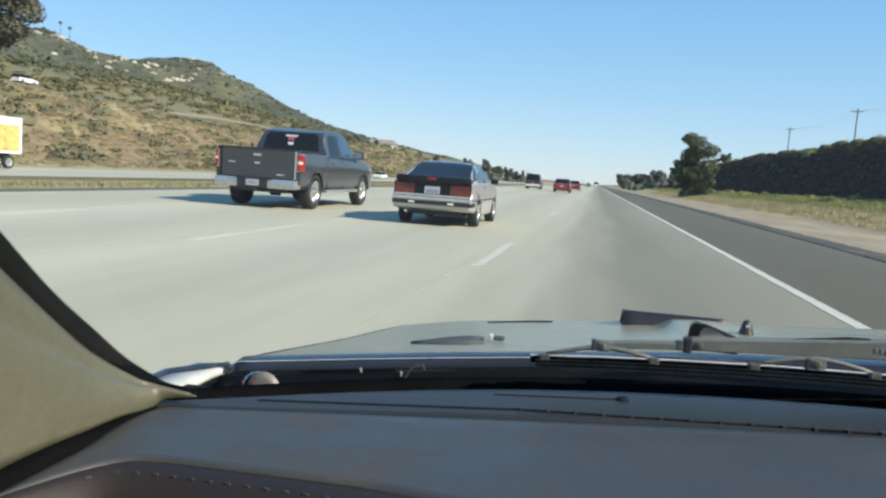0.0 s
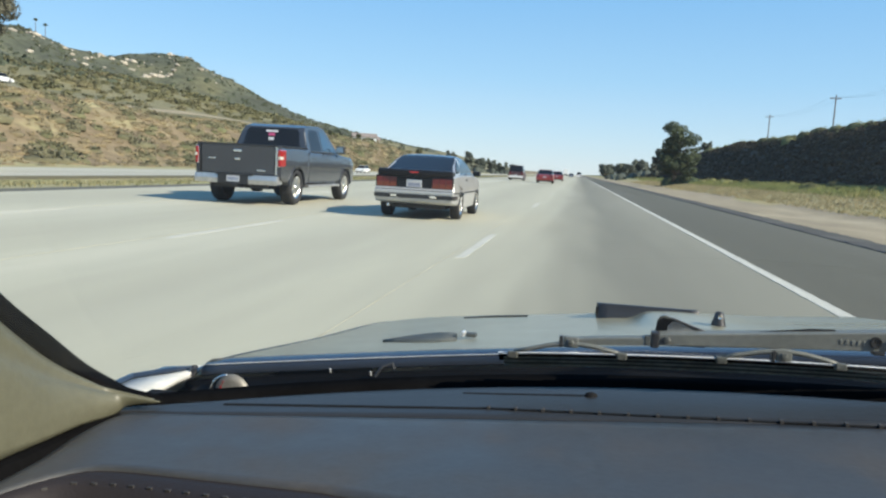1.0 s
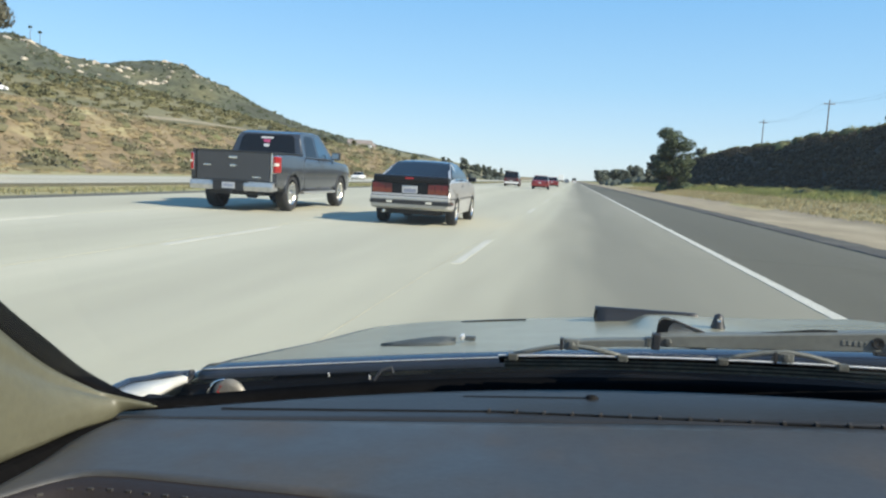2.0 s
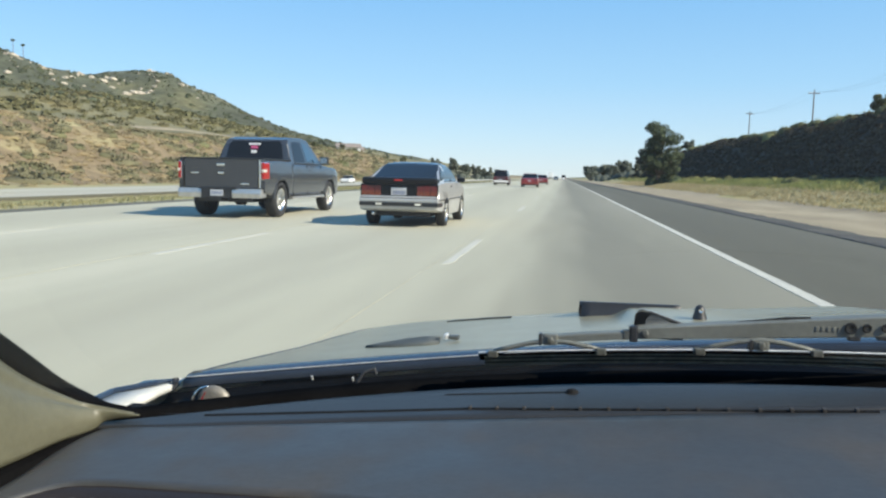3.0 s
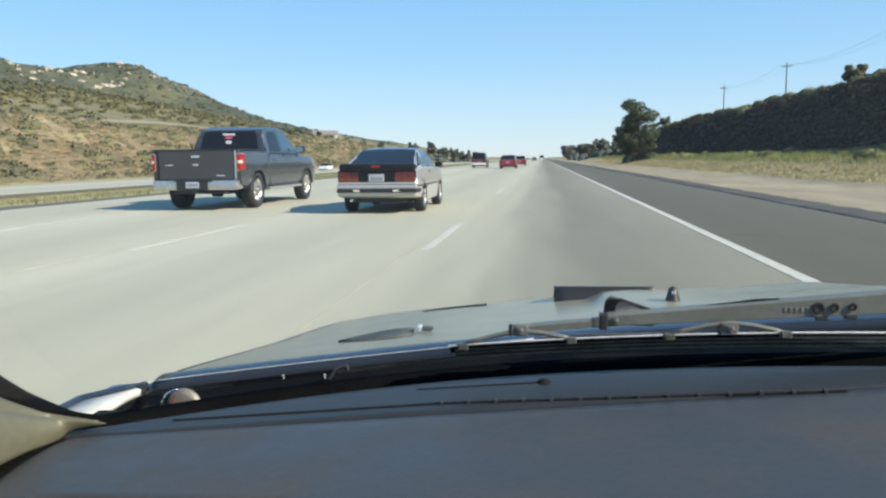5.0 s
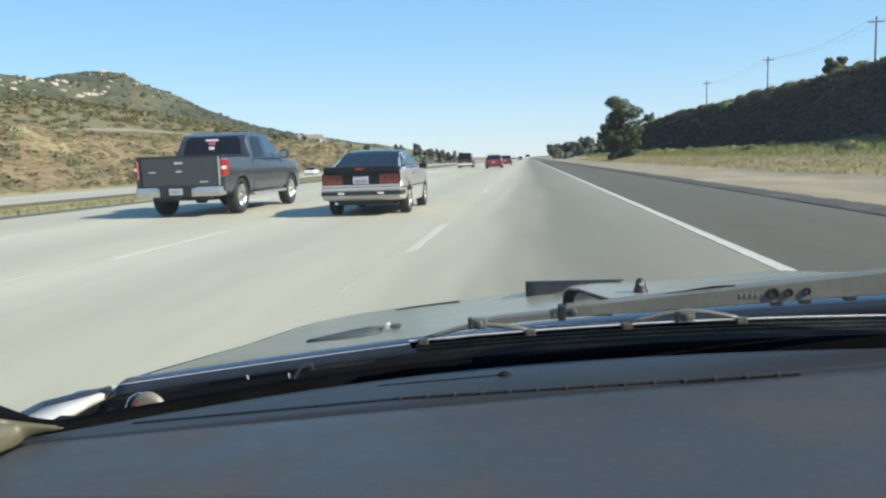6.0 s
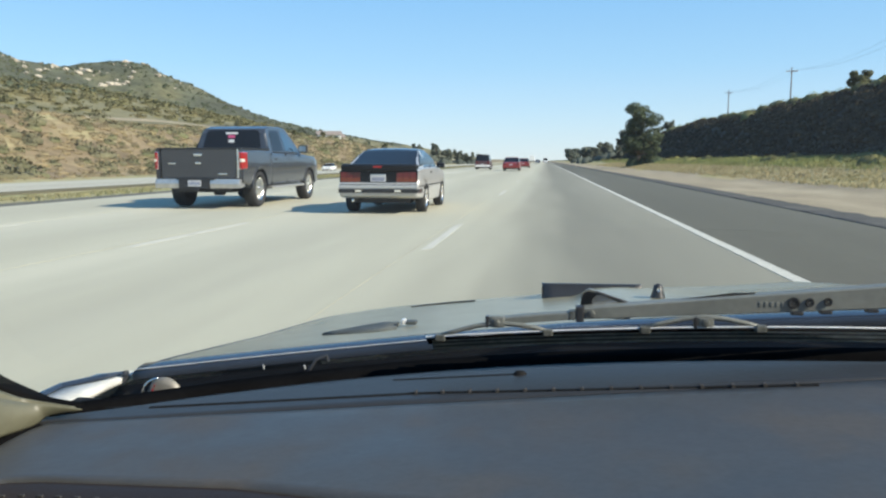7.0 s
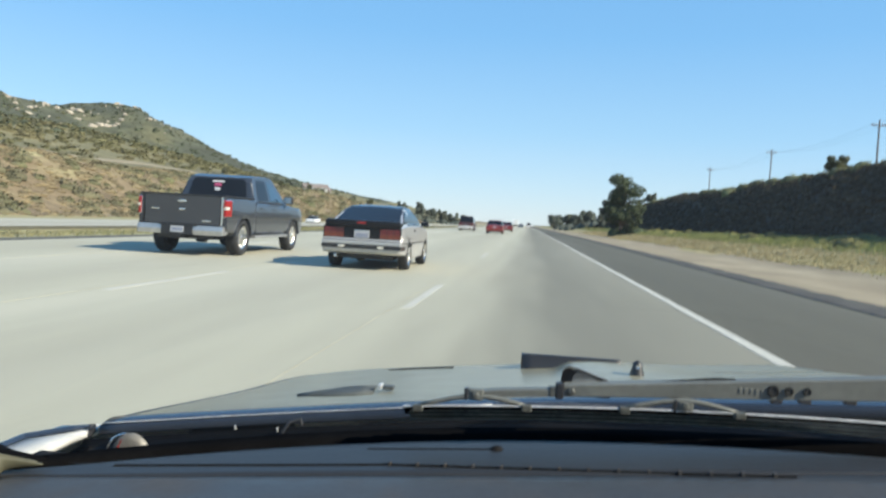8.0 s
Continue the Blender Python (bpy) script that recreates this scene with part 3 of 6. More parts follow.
# ---- pavements ----


def slab(name, x0, x1, y0, y1, z, material, label, category, thick=0.14):
    bm = bmesh.new()
    box(bm, x0, x1, y0, y1, z - thick, z)
    return tagged(part(name, bm, material), label, category, kind="structure")


slab("road", -11.05, 3.74, -700, 4000, 0.0, CONCRETE, "pale concrete freeway lanes with faint wear streaks", "road")
slab("road_shoulder", 3.74, 6.75, -700, 4000, 0.0, ASPHALT, "dark grey asphalt shoulder beside the lane", "road")
jag = random.Random(9)
ys = [float(y) for y in np.concatenate([np.arange(-200, 6, 6), np.arange(6, 60, 0.22), np.arange(60, 140, 1.0), np.arange(140, 1400, 40)])]
tagged(part("shoulder_edge", sheet([[(6.745, y, 0.012), (6.80 + jag.uniform(-0.04, 0.04), y, 0.028 + jag.uniform(-0.006, 0.006)), (7.30, y, 0.034 + jag.uniform(-0.008, 0.008)), (7.58 + jag.uniform(-0.09, 0.09), y, 0.016), (7.75 + jag.uniform(-0.08, 0.08), y, -0.09)] for y in ys], 0.12), ASPHALT_DARK), "crumbling black asphalt lip along the shoulder", "kerb", kind="structure")
slab("inner_shoulder", -11.9, -11.05, -700, 4000, 0.0, ASPHALT, "narrow dark asphalt strip at the median", "road")
slab("far_road", -46, -33, -700, 4000, -0.95, CONCRETE_FAR, "pale concrete lanes of the opposite carriageway", "road", 0.3)
slab("far_road_edge", -33, -32.5, -700, 4000, -0.93, ASPHALT, "dark asphalt edge of the opposite carriageway", "kerb", 0.3)
for x in (-3.84, -7.5, -0.16):
    bm = bmesh.new()
    box(bm, x - 0.005, x + 0.005, -100, 600, -0.01, 0.003)
    tagged(part("joint", bm, SEALANT), "thin dark sealed joint along the concrete lanes", "road joint", kind="structure")
jag = random.Random(5)
ys = list(np.concatenate([np.arange(-120, 2, 4), np.arange(2, 30, 0.12), np.arange(30, 90, 0.5), np.arange(90, 900, 30)]))
tagged(part("edge_line", sheet([[(3.595 + jag.uniform(-0.012, 0.004), float(y), 0.005), (3.728 + jag.uniform(-0.004, 0.012), float(y), 0.005)] for y in ys], 0.02), PAINT_WHITE), "continuous worn white painted edge line", "road marking", kind="structure")
for x, first in ((0.0, 8.9), (-3.66, 8.7), (-7.32, 8.0)):
    for k in range(-3, 18):
        y = first + 14.63 * k
        jag = random.Random(int(1000 + 10 * y + 7 * x))
        bm = sheet([[(x - 0.05 + jag.uniform(-0.012, 0.006), y + 3.7 * j / 22 + (jag.uniform(-0.1, 0.1) if j in (0, 22) else 0), 0.004),
                     (x + 0.05 + jag.uniform(-0.006, 0.012), y + 3.7 * j / 22 + (jag.uniform(-0.1, 0.1) if j in (0, 22) else 0), 0.004)] for j in range(23)], 0.02)
        tagged(part("lane_dash", bm, PAINT_WHITE), "short worn white lane marking on concrete", "road marking", "lane markings", "structure")

# ---- the car that carries the view ----
own_car = thing("car", "silver car with dark vinyl dashboard, beige pillar trim and black wipers", "car", at=pose(1.45, 0.6, 0))


def own(name, bm, material, parent=None, label="", smooth=False):
    ob = part(name, bm, material, parent or own_car, label, smooth)
    if parent is None:
        ob.matrix_parent_inverse = own_car.matrix_basis.inverted()
    return ob


def dash_z(x):
    return 0.752 + 0.085 * (x - 1.35)


def dash_front(x):
    return 1.145 - 0.15 * (abs(x - 1.40) / 0.65) ** 1.9 * (1.0 if x < 1.4 else 0.8)


def dash_near(x):
    return 0.750 - 0.13 * max(0.0, x - 0.86) - 0.15 * max(0.0, x - 1.1) - 16 * max(0.0, 0.82 - x) ** 2


def lerp(a, b, t):
    return a + (b - a) * t


def dash_bend(x):
    return 0.952 + 0.040 * (x - 0.75)


def left_in(p):
    """The dashboard's left end widens towards the windscreen."""
    return (p[0] - 0.013 * float(smooth01((p[1] - 0.78) / 0.10)) * max(0.0, 1 - (p[0] - 0.706) / 0.1), p[1], p[2])


rows, front_rows = [], []
for k in range(61):
    x = 0.706 + (2.22 - 0.706) * (k / 60) ** 1.7
    z, yf, yn = dash_z(x), dash_front(x), dash_near(x)
    side = max(0.0, 1 - (x - 0.706) / 0.04)
    row = [(x, yf + 0.012, z - 0.05), (x, yf + 0.006, z - 0.010), (x, yf - 0.004, z - 0.002)]
    yb = dash_bend(x)
    for j in range(1, 7):
        row.append((x, lerp(yf - 0.004, yb, j / 6), z))
    front_rows.append([left_in(p) for p in row])
    row = []
    for j in range(13):
        y = lerp(yb, yn, j / 12)
        row.append((x, y, z - 0.014 * side ** 2 + 0.0012 * math.sin(math.pi * min(1, j / 3)) - 0.0008 * (j == 0)))
    rows.append([left_in(p) for p in row])
own("dashboard_top", sheet(rows, 0.012), DASH_VINYL, None, "dark grey padded vinyl dashboard top with a soft sheen", True)
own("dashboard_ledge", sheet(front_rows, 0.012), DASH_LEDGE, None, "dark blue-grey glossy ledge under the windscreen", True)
rows = []
for k in range(61):
    x = 0.703 + (2.22 - 0.703) * (k / 60) ** 1.7
    z, yn = dash_z(x), dash_near(x)
    rows.append([(x, yn + 0.006, z - 0.004), (x, yn - 0.010, z - 0.002), (x, yn - 0.03, z - 0.008), (x, yn - 0.055, z - 0.03), (x, yn - 0.075, z - 0.075), (x, yn - 0.085, z - 0.16), (x, yn - 0.08, z - 0.34)])
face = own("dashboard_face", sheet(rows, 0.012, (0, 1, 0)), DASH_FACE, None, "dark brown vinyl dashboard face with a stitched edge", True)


def thread_row(parent, f, x0, x1, gap, length, width, height):
    x = x0
    while x < x1:
        p, q = Vector(f(x)), Vector(f(x + 0.01))
        a = math.atan2(q.y - p.y, q.x - p.x)
        m = Matrix.Translation(p) @ Matrix.Rotation(a, 4, "Z") @ Matrix.Rotation(-math.atan(0.085), 4, "Y")
        own("stitch", boxed(-length / 2, length / 2, -width / 2, width / 2, -0.002, height, bevel=0.0006, turn=m), THREAD, parent)
        x += gap
    return parent


def seam_at(x):
    return (x, 1.015 - 0.069 * (x - 1.237), dash_z(x) + 0.0008)


def strip(f, x0, x1, width, n=30, lift=0.0006):
    pts = [f(x0 + (x1 - x0) * k / n) for k in range(n + 1)]
    return sheet([[(p[0], p[1] - width / 2, p[2] + lift), (p[0], p[1] + width / 2, p[2] + lift)] for p in pts], 0.003)


seam = own("dashboard_seam", strip(seam_at, 1.225, 1.750, 0.0062), SEAM_DARK, None, "dark stitched seam across the dashboard")
thread_row(seam, seam_at, 1.2365, 1.732, 0.0376, 0.0045, 0.0085, 0.0035)
# shade in the dashboard's creases, laid on as dark strips
own("dashboard_crease_shade", strip(lambda x: (x, 1.001 + 0.037 * (x - 0.85), dash_z(x) + 0.0006), 0.85, 1.225, 0.0055), SEAM_DARK, None, "dark strip for the shade along a dashboard crease")
own("dashboard_crease_shade", strip(lambda x: (x, 1.088 + 0.01 * (x - 1.2), dash_z(x)), 1.19, 1.385, 0.0050), SEAM_DARK, None, "short dark strip for a crease's shade, ending in a small hole")
own("crease_hole", lathe(bmesh.new(), [(0.005, 0.0005), (0.004, 0.006), (0.0, 0.011)], 12, (1.378, 1.090, dash_z(1.378)), "z"), SEAM_DARK)
thread_row(face, lambda x: (x, dash_near(x) - 0.027, dash_z(x) - 0.0068), 0.785, 1.20, 0.0235, 0.0065, 0.0028, 0.002)

# windscreen pillar with its seal
P_IN = [(0.757, 0.965, 0.719), (0.700, 0.945, 0.734), (0.684, 0.93, 0.746), (0.668, 0.895, 0.772), (0.658, 0.86, 0.800), (0.658, 0.80, 0.848), (0.668, 0.70, 0.925), (0.70, 0.55, 1.03), (0.76, 0.35, 1.16)]
P_OUT = [(0.760, 0.990, 0.716), (0.700, 1.005, 0.716), (0.683, 1.00, 0.724), (0.662, 0.95, 0.764), (0.646, 0.90, 0.813), (0.641, 0.82, 0.879), (0.664, 0.70, 0.970), (0.70, 0.55, 1.08), (0.76, 0.35, 1.20)]
P_LOW = [(0.755, 0.962, 0.712), (0.722, 0.955, 0.706), (0.712, 0.94, 0.697), (0.700, 0.885, 0.699), (0.696, 0.82, 0.700), (0.693, 0.75, 0.702), (0.690, 0.64, 0.700), (0.69, 0.45, 0.695), (0.69, 0.30, 0.69)]


def spline(pts, n):
    pts = [Vector(p) for p in pts]
    out = []
    for i in range(len(pts) - 1):
        p0, p1, p2, p3 = pts[max(0, i - 1)], pts[i], pts[i + 1], pts[min(len(pts) - 1, i + 2)]
        for k in range(n):
            t = k / n
            out.append(0.5 * ((2 * p1) + (p2 - p0) * t + (2 * p0 - 5 * p1 + 4 * p2 - p3) * t * t + (3 * p1 - p0 - 3 * p2 + p3) * t ** 3))
    return out + [pts[-1]]


si, so, sl = spline(P_IN, 6), spline(P_OUT, 6), spline(P_LOW, 6)
rows = []
for a, b in zip(si, sl):
    rows.append([lerp(a, b, t) + Vector((0.014 * math.sin(t * math.pi) - 0.006 * math.exp(-((t - 0.22) / 0.06) ** 2), 0, 0)) for t in (k / 14 for k in range(15))])
own("pillar_trim", sheet(rows, 0.02, (-1, 0, 0)), TRIM_BEIGE, None, "beige moulded plastic pillar trim", True)
rows = []
for a, b in zip(si, so):
    rows.append([a, lerp(a, b, 0.3) + Vector((0.006, 0, 0)), lerp(a, b, 0.7) + Vector((0.004, 0, 0)), b])
own("pillar_seal", sheet(rows, 0.02, (-1, 0, 0)), SEAL_BLACK, None, "black rubber windscreen seal", True)
# a dark gap under the trim
own("trim_gap", sheet([[(x + 0.016, y, dash_z(x) - 0.030 - d), (x + 0.005, y, dash_z(x) - 0.006 - d), (x + 0.002, y, dash_z(x) + 0.002 - d), (x - 0.006, y, dash_z(x) + 0.004 - d), (x - 0.10, y, dash_z(x) + 0.002 - d)] for x, y, d in ((0.70, 0.45, 0), (0.702, 0.62, 0), (0.703, 0.74, 0), (0.700, 0.862, 0.006), (0.716, 0.948, 0.003))], 0.01), SEAL_BLACK)


# hood, cowl and fender
def hood_z(x, y):
    tilt = 0.112 * (x - 0.705) if x < 1.45 else 0.0834 + 0.085 * (x - 1.45)
    side = max(0.0, 1 - (x - hood_left(y)) / 0.22) ** 2 * min(1.0, max(0.0, (y - 1.30) / 0.35))
    return 0.706 + tilt - 0.095 * (y - 1.22) - (0.55 * (y - 2.0) ** 2 if y > 2.0 else 0) - 0.012 * min(1.0, side)


def hood_left(y):
    return 0.70 + 0.115 * (y - 1.22) + (0.6 * (y - 1.85) ** 2 if y > 1.85 else 0)


def hood_back(x):
    return 1.195 + 0.105 * (1 - ((x - 1.45) / 0.75) ** 2)


rows = []
for j in range(43):
    row = []
    for k in range(91):
        u = k / 90
        yb = hood_back(lerp(0.70, 2.20, u))
        y = lerp(yb, 2.42, j / 42)
        x = lerp(hood_left(y), 2.9 - hood_left(y), u)
        edge = min(u, 1 - u) * 1.5
        swell = smooth01((x - 1.478) / 0.05) * (1 - smooth01((x - 1.56) / 0.22)) * smooth01((y - 1.55) / 0.28) * (1 - smooth01((y - 1.90) / 0.15))
        bulge = float(0.017 * swell - 0.008 * smooth01((x - 1.6) / 0.3) * smooth01((y - 1.7) / 0.2))
        row.append((x, y, hood_z(x, y) - 0.010 * max(0, 1 - edge / 0.03) ** 2 - (0.014 if j == 0 else 0) + bulge))
    rows.append(row)
hood = own("hood", sheet(rows, 0.006), HOOD_ROAD_TINT, None, "grey-silver hood with the road's reflection tinted into its paint", True)
# a black strip is laid on the paint to darken the crease
own("hood_crease", sheet([[(x, 1.95 + 0.03 * math.sin((x - 1.0) * 9), hood_z(x, 1.95) + 0.001), (x, 1.965 + 0.03 * math.sin((x - 1.0) * 9), hood_z(x, 1.965) + 0.001)] for x in [1.06 + 0.17 * k / 8 for k in range(9)]], 0.003), BLACK_TRIM, hood)
# a dark reflection on the hood, laid on as a patch with bright spots
low = [(0.968, 1.462), (1.000, 1.456), (1.043, 1.446), (1.085, 1.446), (1.120, 1.460)]
top = [(0.970, 1.467), (0.984, 1.525), (1.026, 1.585), (1.064, 1.610), (1.102, 1.592)]
mirrored = own("hood_reflection", sheet([[(lerp(a[0], b[0], t), lerp(a[1], b[1], t), hood_z(lerp(a[0], b[0], t), lerp(a[1], b[1], t)) + 0.002 + 0.003 * math.sin(t * math.pi)) for t in (0, 0.25, 0.5, 0.75, 1)] for a, b in zip(low, top)], 0.003), RIB_GREY, hood, "dark patch for a reflection in the hood", True)
own("reflection_spot", boxed(1.124, 1.132, 1.49, 1.515, hood_z(1.15, 1.5) + 0.003, hood_z(1.15, 1.5) + 0.013, bevel=0.003), WIPER_EDGE, mirrored, "bright spot in the modelled reflection")
own("reflection_spot", boxed(1.134, 1.155, 1.492, 1.512, hood_z(1.15, 1.5) + 0.003, hood_z(1.15, 1.5) + 0.011, bevel=0.003), WIPER_GREY, mirrored)
# raised black scoop at the flank of the hood's swelling
rows = [[(1.405, 1.90, 0.70), (1.405, 1.90, 0.7555), (1.405, 1.93, 0.7555), (1.405, 2.05, 0.69)]]
for k in range(13):
    u = k / 12
    x = 1.413 + 0.235 * u
    top = lerp(0.7575, 0.7590, u)
    rows.append([(x, 1.888, hood_z(x, 1.89) - 0.03), (x, 1.890, top), (x, 1.93, top - 0.003), (x, 2.08, hood_z(x, 2.08) - 0.01)])
own("hood_scoop", sheet(rows, 0.008), BLACK_TRIM, hood, "black plastic hood scoop", True)
rows = []
for j in range(15):
    y = 1.06 + 1.3 * j / 14
    x = hood_left(max(y, 1.2)) - 0.006
    zt = hood_z(x, max(y, 1.22)) - 0.012
    drop = float(smooth01((y - 1.24) / 0.16))
    rows.append([(x, y, zt), (x - 0.035, y, zt - 0.004 - 0.03 * drop), (x - 0.085, y, zt - 0.010 - 0.11 * drop), (x - 0.105, y, zt - 0.05 - 0.11 * drop), (x - 0.11, y, zt - 0.40)])
left_fender = own("fender", sheet(rows, 0.01, (0, 0, -1)), SILVER_FENDER, None, "bright silver painted front fender", True)
own("fender_edge", tube(bmesh.new(), [(r[2][0], r[2][1], r[2][2] + 0.003) for r in rows[:2]] + [(0.668, 1.19, 0.695), (0.684, 1.215, 0.694)], [0.006, 0.006, 0.005, 0.003], 6), HOOD_SKY_BLUE, left_fender, "dark blue line along the fender's edge")
rows = []
for j in range(15):
    y = 1.06 + 1.3 * j / 14
    x = 2.9 - hood_left(max(y, 1.2)) + 0.006
    zt = hood_z(x, max(y, 1.22)) - 0.012
    rows.append([(x, y, zt), (x + 0.035, y, zt - 0.012), (x + 0.075, y, zt - 0.05), (x + 0.10, y, zt - 0.16), (x + 0.11, y, zt - 0.40)])
own("fender", sheet(rows, 0.01, (0, 0, -1)), SILVER_FENDER, None, "bright silver painted front fender", True)


def blade_z(x):
    return 0.8036 + 0.0915 * (x - 1.25) - 0.067 * (x - 1.25) ** 2


rows = []
for k in range(41):
    x = lerp(0.69, 2.22, k / 40)
    yb, zb = hood_back(x), hood_z(x, hood_back(x)) - 0.022
    yf, zf = dash_front(x) + 0.02, dash_z(x) - 0.03
    rows.append([(x, yb + 0.03, zb - 0.03), (x, yb - 0.004, zb - 0.006), (x, yb - 0.016, zb - 0.014), (x, lerp(yb, yf, 0.5), lerp(zb, zf, 0.55) - 0.012), (x, yf + 0.01, zf - 0.02), (x, yf - 0.01, zf - 0.10)])
cowl = own("cowl", sheet(rows, 0.01), BLACK_GLOSS, None, "glossy black cowl panel under the wipers", True)


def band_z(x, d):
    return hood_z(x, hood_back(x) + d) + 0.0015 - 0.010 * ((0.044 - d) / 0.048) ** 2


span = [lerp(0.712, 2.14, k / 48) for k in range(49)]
# rear band of the hood, its sky reflection painted in as dark blue
own("hood_rear_band", sheet([[(x, hood_back(x) + d, band_z(x, d)) for d in (0.006, 0.011, 0.017, 0.024, 0.033, 0.044)] for x in span], 0.002), HOOD_SKY_BLUE, hood, "rear band of the hood with the sky's blue in its colour", True)
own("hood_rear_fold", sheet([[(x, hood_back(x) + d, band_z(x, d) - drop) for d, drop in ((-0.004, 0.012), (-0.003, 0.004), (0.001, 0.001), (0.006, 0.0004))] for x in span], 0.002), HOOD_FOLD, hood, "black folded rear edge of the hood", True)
own("hood_side_gap", sheet([[(hood_left(y) + d, y, hood_z(hood_left(y) + d, y) - 0.010 * max(0, 1 - d / 0.03) ** 2 + 0.0022) for d in (-0.003, 0.004, 0.010, 0.017)] for y in [lerp(1.24, 2.1, k / 24) for k in range(25)]], 0.002), HOOD_SKY_BLUE, hood, "dark shut line along the side of the hood", True)
# a pale tube stands in for the highlight along this edge
own("hood_edge_highlight", tube(bmesh.new(), [(x, hood_back(x) + 0.005, band_z(x, 0.005) + 0.0006) for x in [lerp(0.712, 1.36, k / 30) for k in range(31)]], 0.0010, 6), WIPER_EDGE, hood, "thin bright line for the highlight on the hood's rear edge", True)
rows = []
for k in range(41):
    x = lerp(0.70, 2.22, k / 40)
    yf = dash_front(x)
    rows.append([(x, yf + 0.050, dash_z(x) - 0.010), (x, yf + 0.042, dash_z(x) + 0.006), (x, yf + 0.020, dash_z(x) + 0.000), (x, yf + 0.008, dash_z(x) - 0.014)])
own("windscreen_lower_seal", sheet(rows, 0.02), SEAL_BLACK, None, "black rubber seal at the foot of the windscreen", True)
for k in range(5):
    own("cowl_rib", sheet([[(x, 1.104 + 0.003 * k, blade_z(x) - 0.0060 - 0.0036 * k), (x, 1.1025 + 0.003 * k, blade_z(x) - 0.0086 - 0.0036 * k)] for x in [lerp(1.246, 2.15, i / 16) for i in range(17)]], 0.006, (0, 1, 0)), RIB_GREY if k % 2 else RIB_LIGHT, cowl)
# small fittings in the cowl
own("cowl_disc", lathe(bmesh.new(), [(0.0, 0.001), (0.002, 0.020), (0.003, 0.028), (0.012, 0.031)], 28, (0.776, 1.172, 0.668), "y"), DISC_BEIGE, cowl, "beige round fitting in the cowl", True)
own("cowl_ring", tube(bmesh.new(), [(0.776 + 0.033 * math.cos(radians(a)), 1.168, 0.668 + 0.033 * math.sin(radians(a))) for a in range(95, 186, 10)], 0.0022, 6), CHROME, cowl, "bright metal ring", True)
own("cowl_wire", tube(bmesh.new(), [(0.762, 1.167, 0.670), (0.762, 1.167, 0.680), (0.767, 1.167, 0.690)], 0.0014, 6), LAMP_RED, cowl, "thin red wire")
for x, y, z in ((0.944, 1.205, 0.718), (1.014, 1.21, 0.719)):
    own("cowl_peg", tube(bmesh.new(), [(x, y, z - 0.004), (x, y - 0.003, z + 0.003)], 0.0016, 8), WIPER_EDGE, cowl)
own("hose_clip", tube(bmesh.new(), [(1.020, 1.215, 0.712), (1.030, 1.222, 0.728), (1.046, 1.230, 0.734), (1.050, 1.228, 0.724)], 0.003, 8), BLACK_TRIM, cowl)
own("hood_bumper", tube(bmesh.new(), [(0.692, 1.195, 0.684), (0.697, 1.200, 0.694), (0.694, 1.205, 0.698)], 0.006, 8), BLACK_TRIM, cowl, "black rubber hood stop")
nozzle = own("washer_nozzle", lathe(bmesh.new(), [(0.0, 0.016), (0.012, 0.012), (0.026, 0.009), (0.030, 0.001)], 14, (1.655, 1.677, hood_z(1.655, 1.677) + 0.006), "z"), BLACK_TRIM, None, "small black washer nozzle", True)
own("nozzle_eye", lathe(bmesh.new(), [(-0.011, 0.001), (-0.012, 0.004), (-0.008, 0.005)], 8, (1.655, 1.677, hood_z(1.655, 1.677) + 0.024), "y"), CHROME, nozzle)


